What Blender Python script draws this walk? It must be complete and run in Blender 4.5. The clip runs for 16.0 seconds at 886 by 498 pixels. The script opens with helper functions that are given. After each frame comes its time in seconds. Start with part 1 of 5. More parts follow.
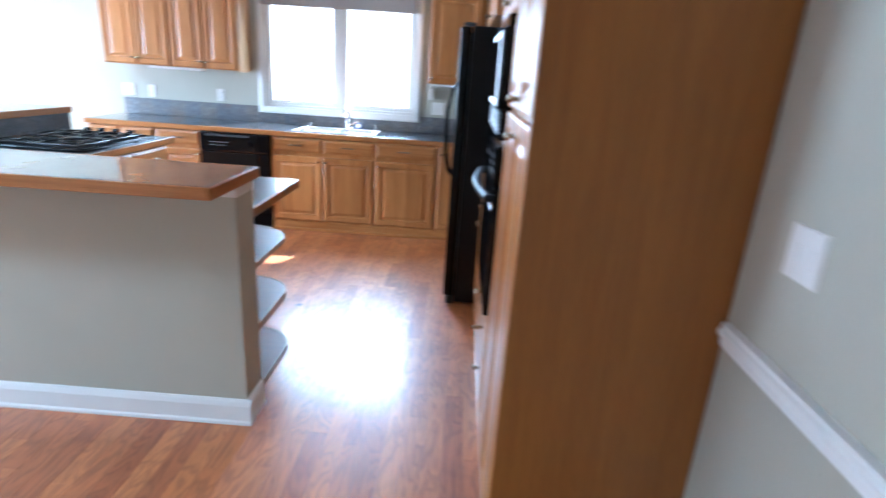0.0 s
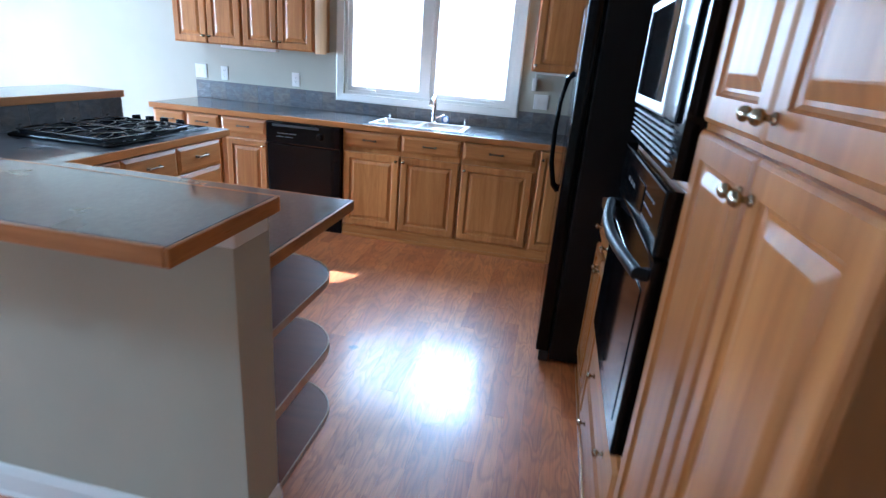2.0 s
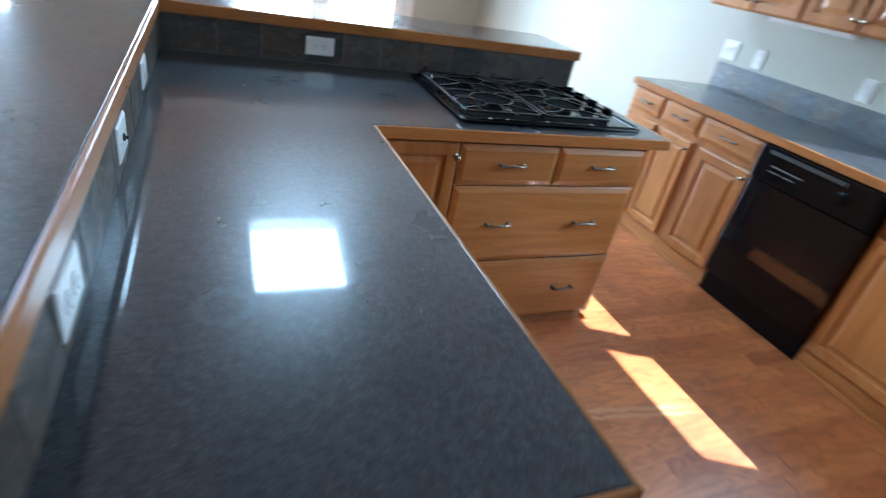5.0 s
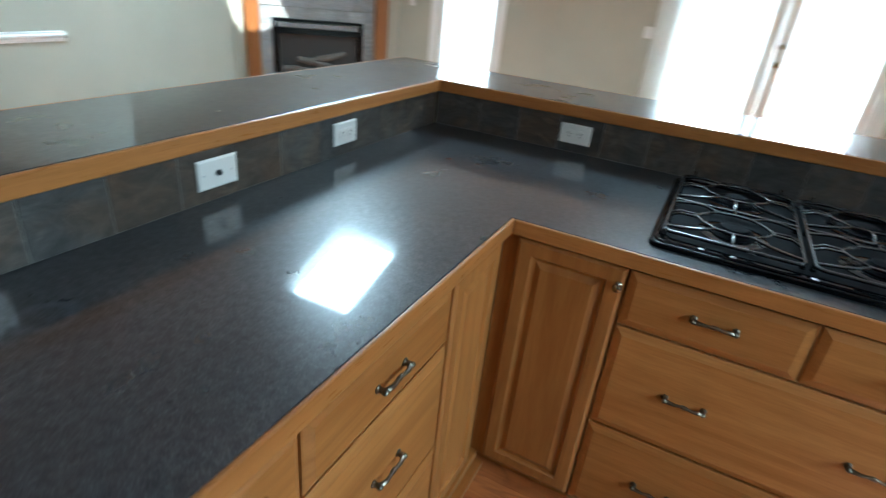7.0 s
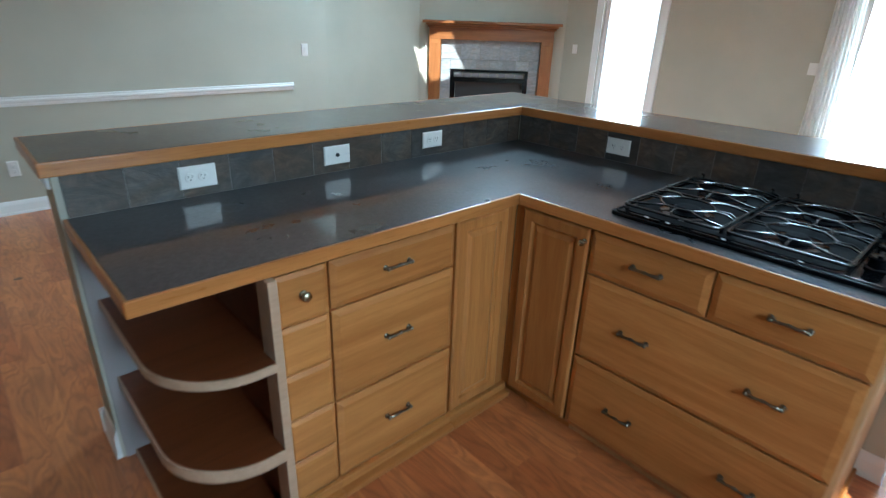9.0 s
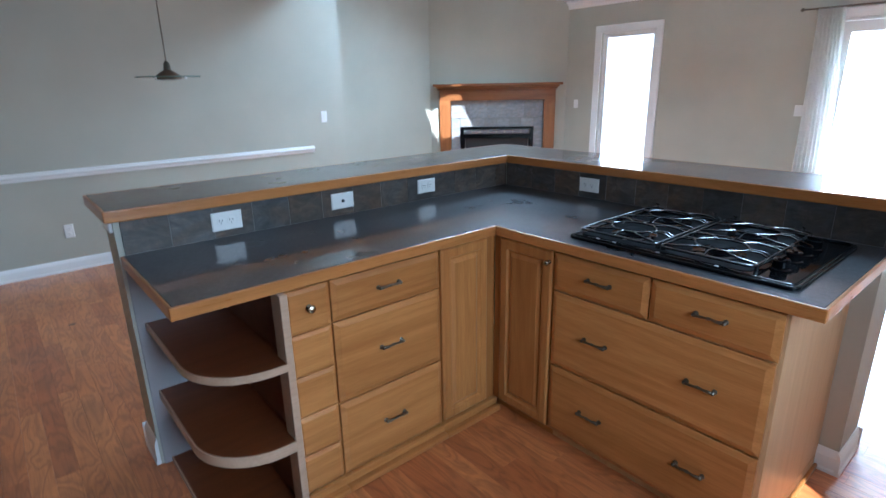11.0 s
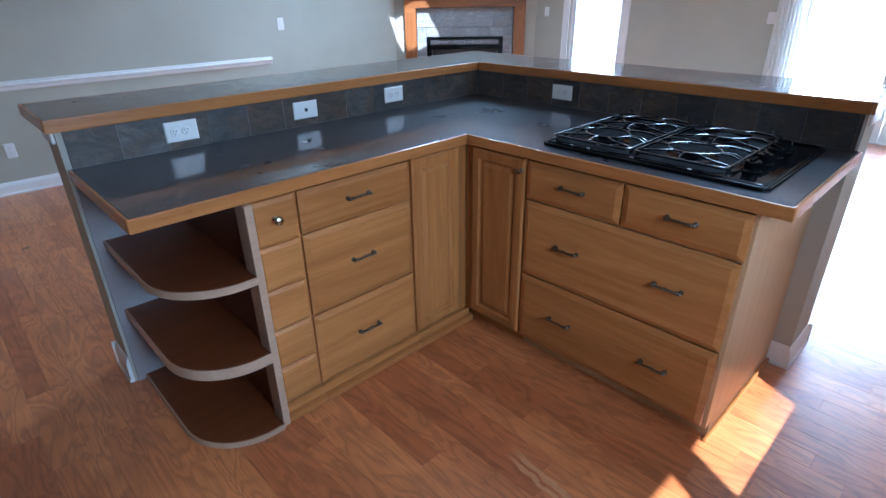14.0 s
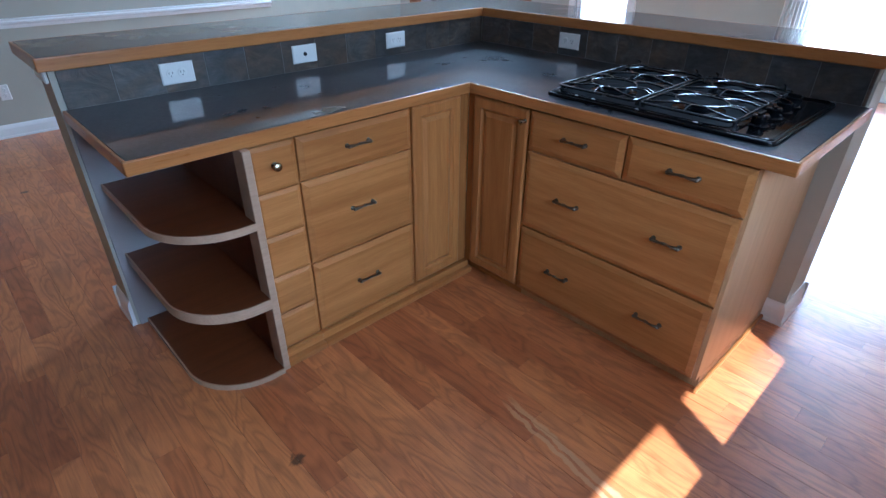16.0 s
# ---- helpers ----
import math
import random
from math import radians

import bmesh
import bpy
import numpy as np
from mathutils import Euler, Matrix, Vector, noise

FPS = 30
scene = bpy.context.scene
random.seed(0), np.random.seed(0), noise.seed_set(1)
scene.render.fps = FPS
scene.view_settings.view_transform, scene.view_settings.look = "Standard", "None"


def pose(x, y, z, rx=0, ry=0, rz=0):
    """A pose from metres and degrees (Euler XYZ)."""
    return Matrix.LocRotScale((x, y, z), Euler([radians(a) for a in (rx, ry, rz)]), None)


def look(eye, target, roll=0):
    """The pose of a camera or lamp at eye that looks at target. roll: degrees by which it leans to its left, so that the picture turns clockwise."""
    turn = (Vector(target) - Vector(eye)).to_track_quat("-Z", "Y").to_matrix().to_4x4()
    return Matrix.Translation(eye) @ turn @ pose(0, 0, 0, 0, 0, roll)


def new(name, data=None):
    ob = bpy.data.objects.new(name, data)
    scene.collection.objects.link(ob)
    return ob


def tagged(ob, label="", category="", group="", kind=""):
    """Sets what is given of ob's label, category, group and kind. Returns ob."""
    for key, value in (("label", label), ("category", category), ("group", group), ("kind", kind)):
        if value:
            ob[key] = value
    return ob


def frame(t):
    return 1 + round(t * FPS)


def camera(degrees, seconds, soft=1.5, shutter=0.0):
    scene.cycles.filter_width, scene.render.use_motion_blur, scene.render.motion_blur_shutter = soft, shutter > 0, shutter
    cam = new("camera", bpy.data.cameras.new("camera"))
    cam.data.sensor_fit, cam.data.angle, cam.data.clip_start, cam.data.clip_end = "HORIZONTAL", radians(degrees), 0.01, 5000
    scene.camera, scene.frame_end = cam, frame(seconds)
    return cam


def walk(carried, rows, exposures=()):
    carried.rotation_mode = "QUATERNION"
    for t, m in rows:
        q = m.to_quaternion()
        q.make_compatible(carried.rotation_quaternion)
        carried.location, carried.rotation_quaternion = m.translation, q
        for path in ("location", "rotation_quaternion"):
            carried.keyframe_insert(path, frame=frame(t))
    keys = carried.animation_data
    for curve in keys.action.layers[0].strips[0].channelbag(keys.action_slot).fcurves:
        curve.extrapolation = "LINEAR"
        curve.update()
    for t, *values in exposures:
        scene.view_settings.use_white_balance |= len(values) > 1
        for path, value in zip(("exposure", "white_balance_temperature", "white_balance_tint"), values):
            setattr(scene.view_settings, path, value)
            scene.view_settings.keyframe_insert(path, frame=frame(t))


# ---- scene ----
cam = camera(79.3, 16.0, soft=1.35, shutter=0.85)
PATH = [
    (0, (2.131, -2.761, 1.489), (2.097, -0.86, 0.867), 3.8),
    (0.5, (2.08, -2.592, 1.48), (1.832, -0.718, 0.828), 5.2),
    (1, (2.011, -2.398, 1.457), (1.715, -0.546, 0.762), 7.2),
    (1.5, (1.981, -2.171, 1.47), (1.699, -0.332, 0.736), 4.8),
    (2, (2.016, -1.911, 1.48), (1.679, -0.064, 0.79), 4.7),
    (2.5, (2.022, -1.711, 1.483), (1.623, 0.122, 0.79), 5.1),
    (3, (1.935, -1.484, 1.47), (1.408, 0.308, 0.755), 7.0),
    (3.5, (1.814, -1.185, 1.447), (1.098, 0.533, 0.716), 7.2),
    (4, (1.749, -0.896, 1.441), (0.572, 0.494, 0.616), 10.6),
    (4.2, (1.716, -0.803, 1.44), (0.411, 0.444, 0.578), 10.6),
    (6.3, (1.291, 0.115, 1.438), (-0.433, -0.024, 0.435), 10.1),
    (6.5, (1.25, 0.216, 1.441), (-0.467, -0.14, 0.479), 8.9),
    (7, (1.229, 0.383, 1.449), (-0.389, -0.376, 0.552), 5.9),
    (7.5, (1.303, 0.56, 1.452), (-0.137, -0.496, 0.55), 6.4),
    (8, (1.276, 0.776, 1.48), (-0.038, -0.507, 0.687), 5.1),
    (8.5, (1.35, 0.963, 1.483), (0.051, -0.335, 0.689), 4.0),
    (8.7, (1.417, 1.054, 1.486), (0.133, -0.258, 0.693), 3.1),
    (10.8, (1.603, 1.555, 1.494), (0.401, 0.086, 0.862), -1.2),
    (11, (1.603, 1.551, 1.502), (0.372, 0.09, 0.91), -1.1),
    (11.5, (1.609, 1.549, 1.496), (0.37, 0.089, 0.918), -2.5),
    (12, (1.611, 1.541, 1.478), (0.37, 0.128, 0.798), -1.1),
    (12.5, (1.612, 1.528, 1.461), (0.334, 0.216, 0.659), -0.7),
    (13, (1.607, 1.518, 1.458), (0.334, 0.203, 0.651), -1.2),
    (13.5, (1.604, 1.517, 1.454), (0.342, 0.209, 0.621), -0.2),
    (14, (1.597, 1.525, 1.448), (0.355, 0.219, 0.581), -0.9),
    (14.5, (1.602, 1.516, 1.45), (0.376, 0.234, 0.526), 1.0),
    (15, (1.599, 1.528, 1.441), (0.401, 0.265, 0.456), 0.4),
    (15.5, (1.595, 1.524, 1.441), (0.403, 0.266, 0.443), 0.4),
    (16, (1.597, 1.532, 1.432), (0.412, 0.281, 0.417), 0.2),
]
walk(cam, [(t, look(eye, target, roll)) for t, eye, target, roll in PATH],
     exposures=[(0, 2.85, 5000, 9), (0.5, 2.65, 4950, 9), (1.0, 2.28, 4850, 9), (2.5, 2.25, 4900, 8), (4.2, 2.2, 4850, 6), (6.5, 2.05, 5600, -2), (8.7, 1.88, 5400, -1), (11, 1.93, 5080, 8), (16, 1.78, 4780, 11)])

# ---- exposure, world, sun, large lights ----
SUN_WAY = Vector((0.78, 1.59, 2.0)).normalized()
world = bpy.data.worlds.new("sky")
scene.world = world
world.use_nodes = True
wn = world.node_tree.nodes
sky = wn.new("ShaderNodeTexSky")
sky.sky_type, sky.sun_disc = "NISHITA", False
sky.sun_elevation, sky.sun_rotation = math.asin(SUN_WAY.z), math.atan2(SUN_WAY.x, SUN_WAY.y)
wn["Background"].inputs["Strength"].default_value = 0.05
world.node_tree.links.new(sky.outputs["Color"], wn["Background"].inputs["Color"])
sun = new("sun", bpy.data.lights.new("sun", "SUN"))
sun.data.energy, sun.data.angle, sun.data.color = 5.0, radians(0.5), (1.0, 0.97, 0.9)
sun.matrix_world = look(SUN_WAY * 30, (0, 0, 0))


def window_lamp(name, eye, target, wide, high, watts, colour=(0.70, 0.89, 1.0), spread=180):
    lamp = new(name, bpy.data.lights.new(name, "AREA"))
    lamp.data.shape, lamp.data.size, lamp.data.size_y = "RECTANGLE", wide, high
    lamp.data.energy, lamp.data.color, lamp.data.spread = watts, colour, radians(spread)
    lamp.matrix_world = look(eye, target)


window_lamp("sink_window_daylight", (1.28, 2.88, 1.62), (1.32, 0.9, 0.1), 0.68, 1.05, 5.0, spread=96)
window_lamp("sink_window_daylight", (0.54, 2.88, 1.62), (0.5, 0.9, 0.1), 0.68, 1.05, 2.2, spread=96)
window_lamp("west_window_daylight", (-5.4, -2.63, 1.25), (0, -2.63, 1.25), 0.8, 1.6, 9)
window_lamp("french_door_daylight", (-5.45, 0.7, 1.05), (-3.2, 1.1, 1.0), 1.95, 1.85, 60, (0.80, 0.92, 1.0), spread=125)
SLOPE, EAVE, EAVE_X = 0.35, 2.56, -5.2            # the sloping ceiling over the living room
SKY = [(-3.52, -2.46, -3.22, -2.38), (-3.52, -2.68, -0.19, 0.74)]   # skylights: x from, to, y from, to
for (a, b, c, d), watts in zip(SKY, (32, 18)):
    mx, my, out = (a + b) / 2, (c + d) / 2, Vector((-SLOPE, 0, 1)).normalized()
    eye = Vector((mx, my, EAVE + SLOPE * (mx - EAVE_X))) + out * 0.15
    window_lamp("skylight_daylight", eye, eye - out, d - c - 0.06, (b - a) * math.hypot(1, SLOPE) - 0.06, watts, spread=140)


# ---- materials ----
class Nodes:
    def __init__(self, name):
        self.mat = bpy.data.materials.new(name)
        self.mat.use_nodes = True
        self.t = self.mat.node_tree
        self.bsdf = self.t.nodes["Principled BSDF"]

    def add(self, kind, **values):
        n = self.t.nodes.new(kind)
        for k, v in values.items():
            n.inputs[k.replace("_", " ")].default_value = v
        return n

    def link(self, a, b):
        self.t.links.new(a, b)

    def coords(self, scale, shuffle=False, space="Object"):
        tc = self.add("ShaderNodeTexCoord")
        mp = self.add("ShaderNodeMapping", Scale=scale)
        self.link(tc.outputs[space], mp.inputs["Vector"])
        if shuffle:
            info = self.add("ShaderNodeObjectInfo")
            mul = self.add("ShaderNodeVectorMath")
            mul.operation = "SCALE"
            mul.inputs[0].default_value = (37.0, 53.0, 71.0)
            self.link(info.outputs["Random"], mul.inputs["Scale"])
            self.link(mul.outputs["Vector"], mp.inputs["Location"])
        return mp.outputs["Vector"]

    def noise(self, vec, scale, detail=4.0, rough=0.55, distort=0.0):
        n = self.add("ShaderNodeTexNoise", Scale=scale, Detail=detail, Roughness=rough, Distortion=distort)
        self.link(vec, n.inputs["Vector"])
        return n.outputs["Fac"]

    def ramp(self, fac, stops):
        r = self.add("ShaderNodeValToRGB")
        e = r.color_ramp.elements
        while len(e) < len(stops):
            e.new(0.5)
        for el, (p, c) in zip(e, stops):
            el.position = p
            el.color = (*c, 1.0) if len(c) == 3 else c
        self.link(fac, r.inputs["Fac"])
        return r.outputs["Color"]

    def mix(self, a, b, fac, mode="MIX"):
        m = self.t.nodes.new("ShaderNodeMix")
        m.data_type, m.blend_type = "RGBA", mode
        for sock, v in ((m.inputs[0], fac), (m.inputs[6], a), (m.inputs[7], b)):
            if hasattr(v, "links"):
                self.link(v, sock)
            else:
                sock.default_value = v if not isinstance(v, tuple) or len(v) == 4 else (*v, 1.0)
        return m.outputs[2]

    def maths(self, op, a, b):
        m = self.t.nodes.new("ShaderNodeMath")
        m.operation = op
        for sock, v in ((m.inputs[0], a), (m.inputs[1], b)):
            if hasattr(v, "links"):
                self.link(v, sock)
            else:
                sock.default_value = v
        return m.outputs[0]

    def bump(self, height, strength, distance):
        b = self.add("ShaderNodeBump", Strength=strength, Distance=distance)
        self.link(height, b.inputs["Height"])
        self.link(b.outputs["Normal"], self.bsdf.inputs["Normal"])

    def colour(self, c):
        if hasattr(c, "links"):
            self.link(c, self.bsdf.inputs["Base Color"])
        else:
            self.bsdf.inputs["Base Color"].default_value = (*c, 1.0)

    def rough(self, r):
        if hasattr(r, "links"):
            self.link(r, self.bsdf.inputs["Roughness"])
        else:
            self.bsdf.inputs["Roughness"].default_value = r


def paint(name, base, rough=0.55, vary=0.06, relief=0.15):
    n = Nodes(name)
    v = n.coords((1, 1, 1))
    big, small = n.noise(v, 1.3, 3), n.noise(v, 160, 2)
    lo, hi = tuple(c * (1 - vary) for c in base), tuple(min(1, c * (1 + vary)) for c in base)
    n.colour(n.ramp(big, [(0.3, lo), (0.7, hi)]))
    n.rough(rough)
    n.bump(small, relief, 0.002)
    return n.mat


def wood(name, light, dark, axis, rough=0.38, coat=0.12, vary=0.24):
    """Varnished wood with the grain along one axis."""
    n = Nodes(name)
    along = {"x": (0.55, 9, 9), "y": (9, 0.55, 9), "z": (9, 9, 0.55)}[axis]
    v = n.coords(along, True)
    figure = n.noise(v, 1.6, 5, 0.6, 1.1)
    fine = n.noise(n.coords(tuple(c * 9 for c in along), True), 2.6, 3, 0.65)
    body = n.ramp(figure, [(0.3, dark), (0.48, tuple((a + b) / 2 for a, b in zip(light, dark))), (0.66, light)])
    streak = n.ramp(fine, [(0.3, (0.74, 0.7, 0.66)), (0.6, (1, 1, 1))])
    c = n.mix(body, streak, 0.55, "MULTIPLY")
    # glued-up boards, each with a tone of its own
    sep = n.add("ShaderNodeSeparateXYZ")
    n.link(n.coords((1, 1, 1), True), sep.inputs["Vector"])
    across = sep.outputs["Z"] if axis == "x" else n.maths("ADD", sep.outputs["X"], sep.outputs["Y"] if axis == "z" else 0.0)
    board = n.add("ShaderNodeTexWhiteNoise")
    board.noise_dimensions = "1D"
    n.link(n.maths("FLOOR", n.maths("MULTIPLY", across, 8.5), 0.0), board.inputs["W"])
    c = n.mix(c, n.ramp(board.outputs["Value"], [(0.0, (0.84, 0.80, 0.76)), (0.5, (0.96, 0.95, 0.94)), (1.0, (1.06, 1.07, 1.10))]), min(1.0, vary * 4), "MULTIPLY")
    arcs = n.maths("FRACT", n.maths("MULTIPLY", n.noise(v, 0.55, 2, 0.5, 0.5), 9.0), 0.0)
    c = n.mix(c, n.ramp(arcs, [(0.0, (0.8, 0.74, 0.68)), (0.25, (1, 1, 1)), (0.85, (1, 1, 1)), (1.0, (0.86, 0.81, 0.76))]), min(0.55, vary * 2.2), "MULTIPLY")
    info = n.add("ShaderNodeObjectInfo")
    tone = n.ramp(info.outputs["Random"], [(0.0, (1 - vary, 1 - vary * 1.15, 1 - vary * 1.3)), (1.0, (1, 1, 1))])
    n.colour(n.mix(c, tone, 1.0, "MULTIPLY"))
    n.rough(n.maths("ADD", n.maths("MULTIPLY", fine, 0.16), rough - 0.08))
    n.bsdf.inputs["Specular IOR Level"].default_value = 0.4
    n.bsdf.inputs["Coat Weight"].default_value = coat * 0.7
    n.bsdf.inputs["Coat Roughness"].default_value = 0.2
    n.bump(fine, 0.12, 0.001)
    return n.mat


def plain(name, base, rough, metal=0.0, vary=0.1, coat=0.0):
    n = Nodes(name)
    f = n.noise(n.coords((1, 1, 1)), 14, 4)
    n.colour(n.ramp(f, [(0.3, tuple(c * (1 - vary) for c in base)), (0.7, base)]))
    n.rough(n.maths("ADD", n.maths("MULTIPLY", f, rough * 0.4), rough * 0.8))
    n.bsdf.inputs["Metallic"].default_value = metal
    n.bsdf.inputs["Coat Weight"].default_value = coat
    return n.mat


MARKS = ((1.161, 0.405, 0.0), (1.39, -2.58, 0.0))


def plank_wood(name, islands):
    """Red oak strip flooring; each strip has its own tone and its own figure."""
    n = Nodes(name)
    if islands:
        rnd = n.add("ShaderNodeNewGeometry").outputs["Random Per Island"]
    else:
        rnd = n.add("ShaderNodeObjectInfo").outputs["Random"]
    tc = n.add("ShaderNodeNewGeometry").outputs["Position"]
    off = n.add("ShaderNodeVectorMath")
    off.operation = "SCALE"
    off.inputs[0].default_value = (91.0, 47.0, 13.0)
    n.link(rnd, off.inputs["Scale"])
    add = n.add("ShaderNodeVectorMath")
    n.link(tc, add.inputs[0])
    n.link(off.outputs["Vector"], add.inputs[1])
    mp = n.add("ShaderNodeMapping", Scale=(7, 1.5, 1))
    n.link(add.outputs["Vector"], mp.inputs["Vector"])
    mf = n.add("ShaderNodeMapping", Scale=(160, 5, 1))
    n.link(add.outputs["Vector"], mf.inputs["Vector"])
    swirl = n.noise(mp.outputs["Vector"], 1.5, 2, 0.5, 0.6)
    rings = n.maths("FRACT", n.maths("MULTIPLY", swirl, 8.0), 0.0)
    pore = n.noise(mf.outputs["Vector"], 1.0, 3, 0.6)
    tone = n.ramp(rnd, [(0.0, (0.43, 0.122, 0.033)), (0.35, (0.54, 0.178, 0.050)), (0.7, (0.64, 0.232, 0.070)), (1.0, (0.48, 0.142, 0.039))])
    line = n.ramp(rings, [(0.0, (0.5, 0.42, 0.38)), (0.3, (0.95, 0.93, 0.92)), (0.7, (1.08, 1.06, 1.04)), (1.0, (0.55, 0.47, 0.42))])
    dots = n.ramp(pore, [(0.36, (0.66, 0.6, 0.56)), (0.52, (1, 1, 1))])
    c = n.mix(n.mix(tone, line, 0.58, "MULTIPLY"), dots, 0.45, "MULTIPLY")
    mw = n.add("ShaderNodeMapping", Scale=(1, 1, 1))
    n.link(tc, mw.inputs["Vector"])
    wear = n.noise(mw.outputs["Vector"], 2.2, 5, 0.65, 0.4)
    spots = n.ramp(n.noise(mw.outputs["Vector"], 1.9, 2, 0.5, 0.3), [(0.70, (1, 1, 1)), (0.77, (0.35, 0.32, 0.3))])
    blotch = n.ramp(n.noise(mw.outputs["Vector"], 3.1, 4, 0.6, 0.8), [(0.3, (0.72, 0.68, 0.66)), (0.65, (1.06, 1.06, 1.06))])
    c = n.mix(n.mix(c, blotch, 0.8, "MULTIPLY"), spots, 0.8, "MULTIPLY")
    # two old dents filled with dirt
    warp = n.maths("MULTIPLY", n.noise(mw.outputs["Vector"], 45, 3, 0.6), 0.045)
    for place in MARKS:
        far = n.add("ShaderNodeVectorMath")
        far.operation = "DISTANCE"
        n.link(tc, far.inputs[0])
        far.inputs[1].default_value = place
        c = n.mix(c, n.ramp(n.maths("ADD", far.outputs["Value"], warp), [(0.036, (0.12, 0.11, 0.11)), (0.05, (1, 1, 1))]), 0.9, "MULTIPLY")
    # pale sapwood streaks along one board
    sep = n.add("ShaderNodeSeparateXYZ")
    n.link(tc, sep.inputs["Vector"])
    u = n.maths("SUBTRACT", sep.outputs["X"], n.maths("MULTIPLY", sep.outputs["Y"], 0.14))
    u = n.maths("ADD", u, n.maths("MULTIPLY", n.noise(mw.outputs["Vector"], 14, 3, 0.6), 0.035))
    u = n.maths("MULTIPLY", n.maths("SUBTRACT", u, 0.357), 10.0)
    bands = n.ramp(u, [(0.24, (0, 0, 0)), (0.32, (1, 1, 1)), (0.47, (1, 1, 1)), (0.50, (0, 0, 0)), (0.58, (0, 0, 0)), (0.62, (1, 1, 1)), (0.76, (1, 1, 1)), (0.80, (0, 0, 0))])
    reach = n.ramp(n.maths("SUBTRACT", sep.outputs["Y"], 0.55), [(0.12, (0, 0, 0)), (0.2, (1, 1, 1)), (0.6, (1, 1, 1)), (0.75, (0, 0, 0))])
    c = n.mix(c, (0.62, 0.34, 0.17), n.maths("MULTIPLY", n.mix(bands, reach, 1.0, "MULTIPLY"), 0.7))
    n.colour(c)
    n.rough(n.ramp(wear, [(0.3, (0.36, 0.36, 0.36)), (0.75, (0.50, 0.50, 0.50))]))
    n.bsdf.inputs["Specular IOR Level"].default_value = 0.85
    n.bsdf.inputs["Coat Weight"].default_value = 0.5
    n.bsdf.inputs["Coat Roughness"].default_value = 0.16
    n.bump(n.maths("ADD", n.maths("MULTIPLY", pore, 0.3), wear), 0.10, 0.003)
    return n.mat


WATER_RING = (0.875, -0.465, 0.914)


def laminate():
    """Speckled sheet under a clear film, hazy with use; one ring left by water."""
    n = Nodes("slate_laminate")
    v = n.coords((1, 1, 1))
    cloud, speck, fleck = n.noise(v, 3.0, 5, 0.6, 0.5), n.noise(v, 60, 5, 0.7), n.noise(v, 210, 3, 0.6)
    body = n.ramp(cloud, [(0.3, (0.022, 0.024, 0.029)), (0.55, (0.034, 0.036, 0.041)), (0.75, (0.048, 0.047, 0.049))])
    grain = n.ramp(speck, [(0.36, (0.5, 0.5, 0.52)), (0.5, (1, 1, 1)), (0.66, (1.55, 1.5, 1.45))])
    dots = n.ramp(fleck, [(0.34, (0.6, 0.6, 0.62)), (0.52, (1, 1, 1)), (0.68, (1.8, 1.77, 1.74))])
    c = n.mix(n.mix(body, grain, 0.8, "MULTIPLY"), dots, 0.8, "MULTIPLY")
    place = n.add("ShaderNodeNewGeometry").outputs["Position"]
    far = n.add("ShaderNodeVectorMath")
    far.operation = "DISTANCE"
    n.link(place, far.inputs[0])
    far.inputs[1].default_value = WATER_RING
    ring = n.ramp(n.maths("ADD", far.outputs["Value"], n.maths("MULTIPLY", n.noise(v, 40, 2), 0.02)), [(0.036, (0, 0, 0)), (0.046, (0.16, 0.16, 0.16)), (0.052, (0.16, 0.16, 0.16)), (0.062, (0, 0, 0))])
    n.colour(n.mix(c, (0.13, 0.16, 0.19), ring))
    haze = n.noise(v, 5, 4, 0.6)
    n.rough(n.ramp(haze, [(0.2, (0.26, 0.26, 0.26)), (0.8, (0.32, 0.32, 0.32))]))
    n.bsdf.inputs["Specular IOR Level"].default_value = 0.22
    n.bsdf.inputs["Coat Weight"].default_value = 1.0
    n.bsdf.inputs["Coat Roughness"].default_value = 0.05
    n.bump(speck, 0.02, 0.002)
    return n.mat


def slate(name, tones, mottle=0.9):
    n = Nodes(name)
    v = n.coords((1, 1, 1), True)
    cleft = n.noise(n.coords((1, 1, 1.6), True), 7, 7, 0.68, 2.2)
    streak = n.noise(n.coords((3, 3, 14), True), 3.2, 4, 0.6, 1.4)
    info = n.add("ShaderNodeObjectInfo")
    tone = n.ramp(info.outputs["Random"], [(q / 4, c) for q, c in enumerate(tones)])
    rust = n.ramp(n.noise(v, 6, 3, 0.6, 1.2), [(0.42, (1, 1, 1)), (0.68, (1.5, 1.05, 0.72))])
    shade = n.ramp(cleft, [(0.32, (0.5, 0.5, 0.52)), (0.5, (0.95, 0.95, 0.95)), (0.68, (1.5, 1.48, 1.42))])
    c = n.mix(n.mix(tone, shade, mottle, "MULTIPLY"), rust, mottle * 0.8, "MULTIPLY")
    n.colour(n.mix(c, n.ramp(streak, [(0.38, (0.7, 0.7, 0.7)), (0.62, (1.15, 1.15, 1.15))]), 0.6, "MULTIPLY"))
    n.rough(n.ramp(cleft, [(0.3, (0.5, 0.5, 0.5)), (0.7, (0.34, 0.34, 0.34))]))
    n.bump(cleft, 0.5, 0.008)
    return n.mat


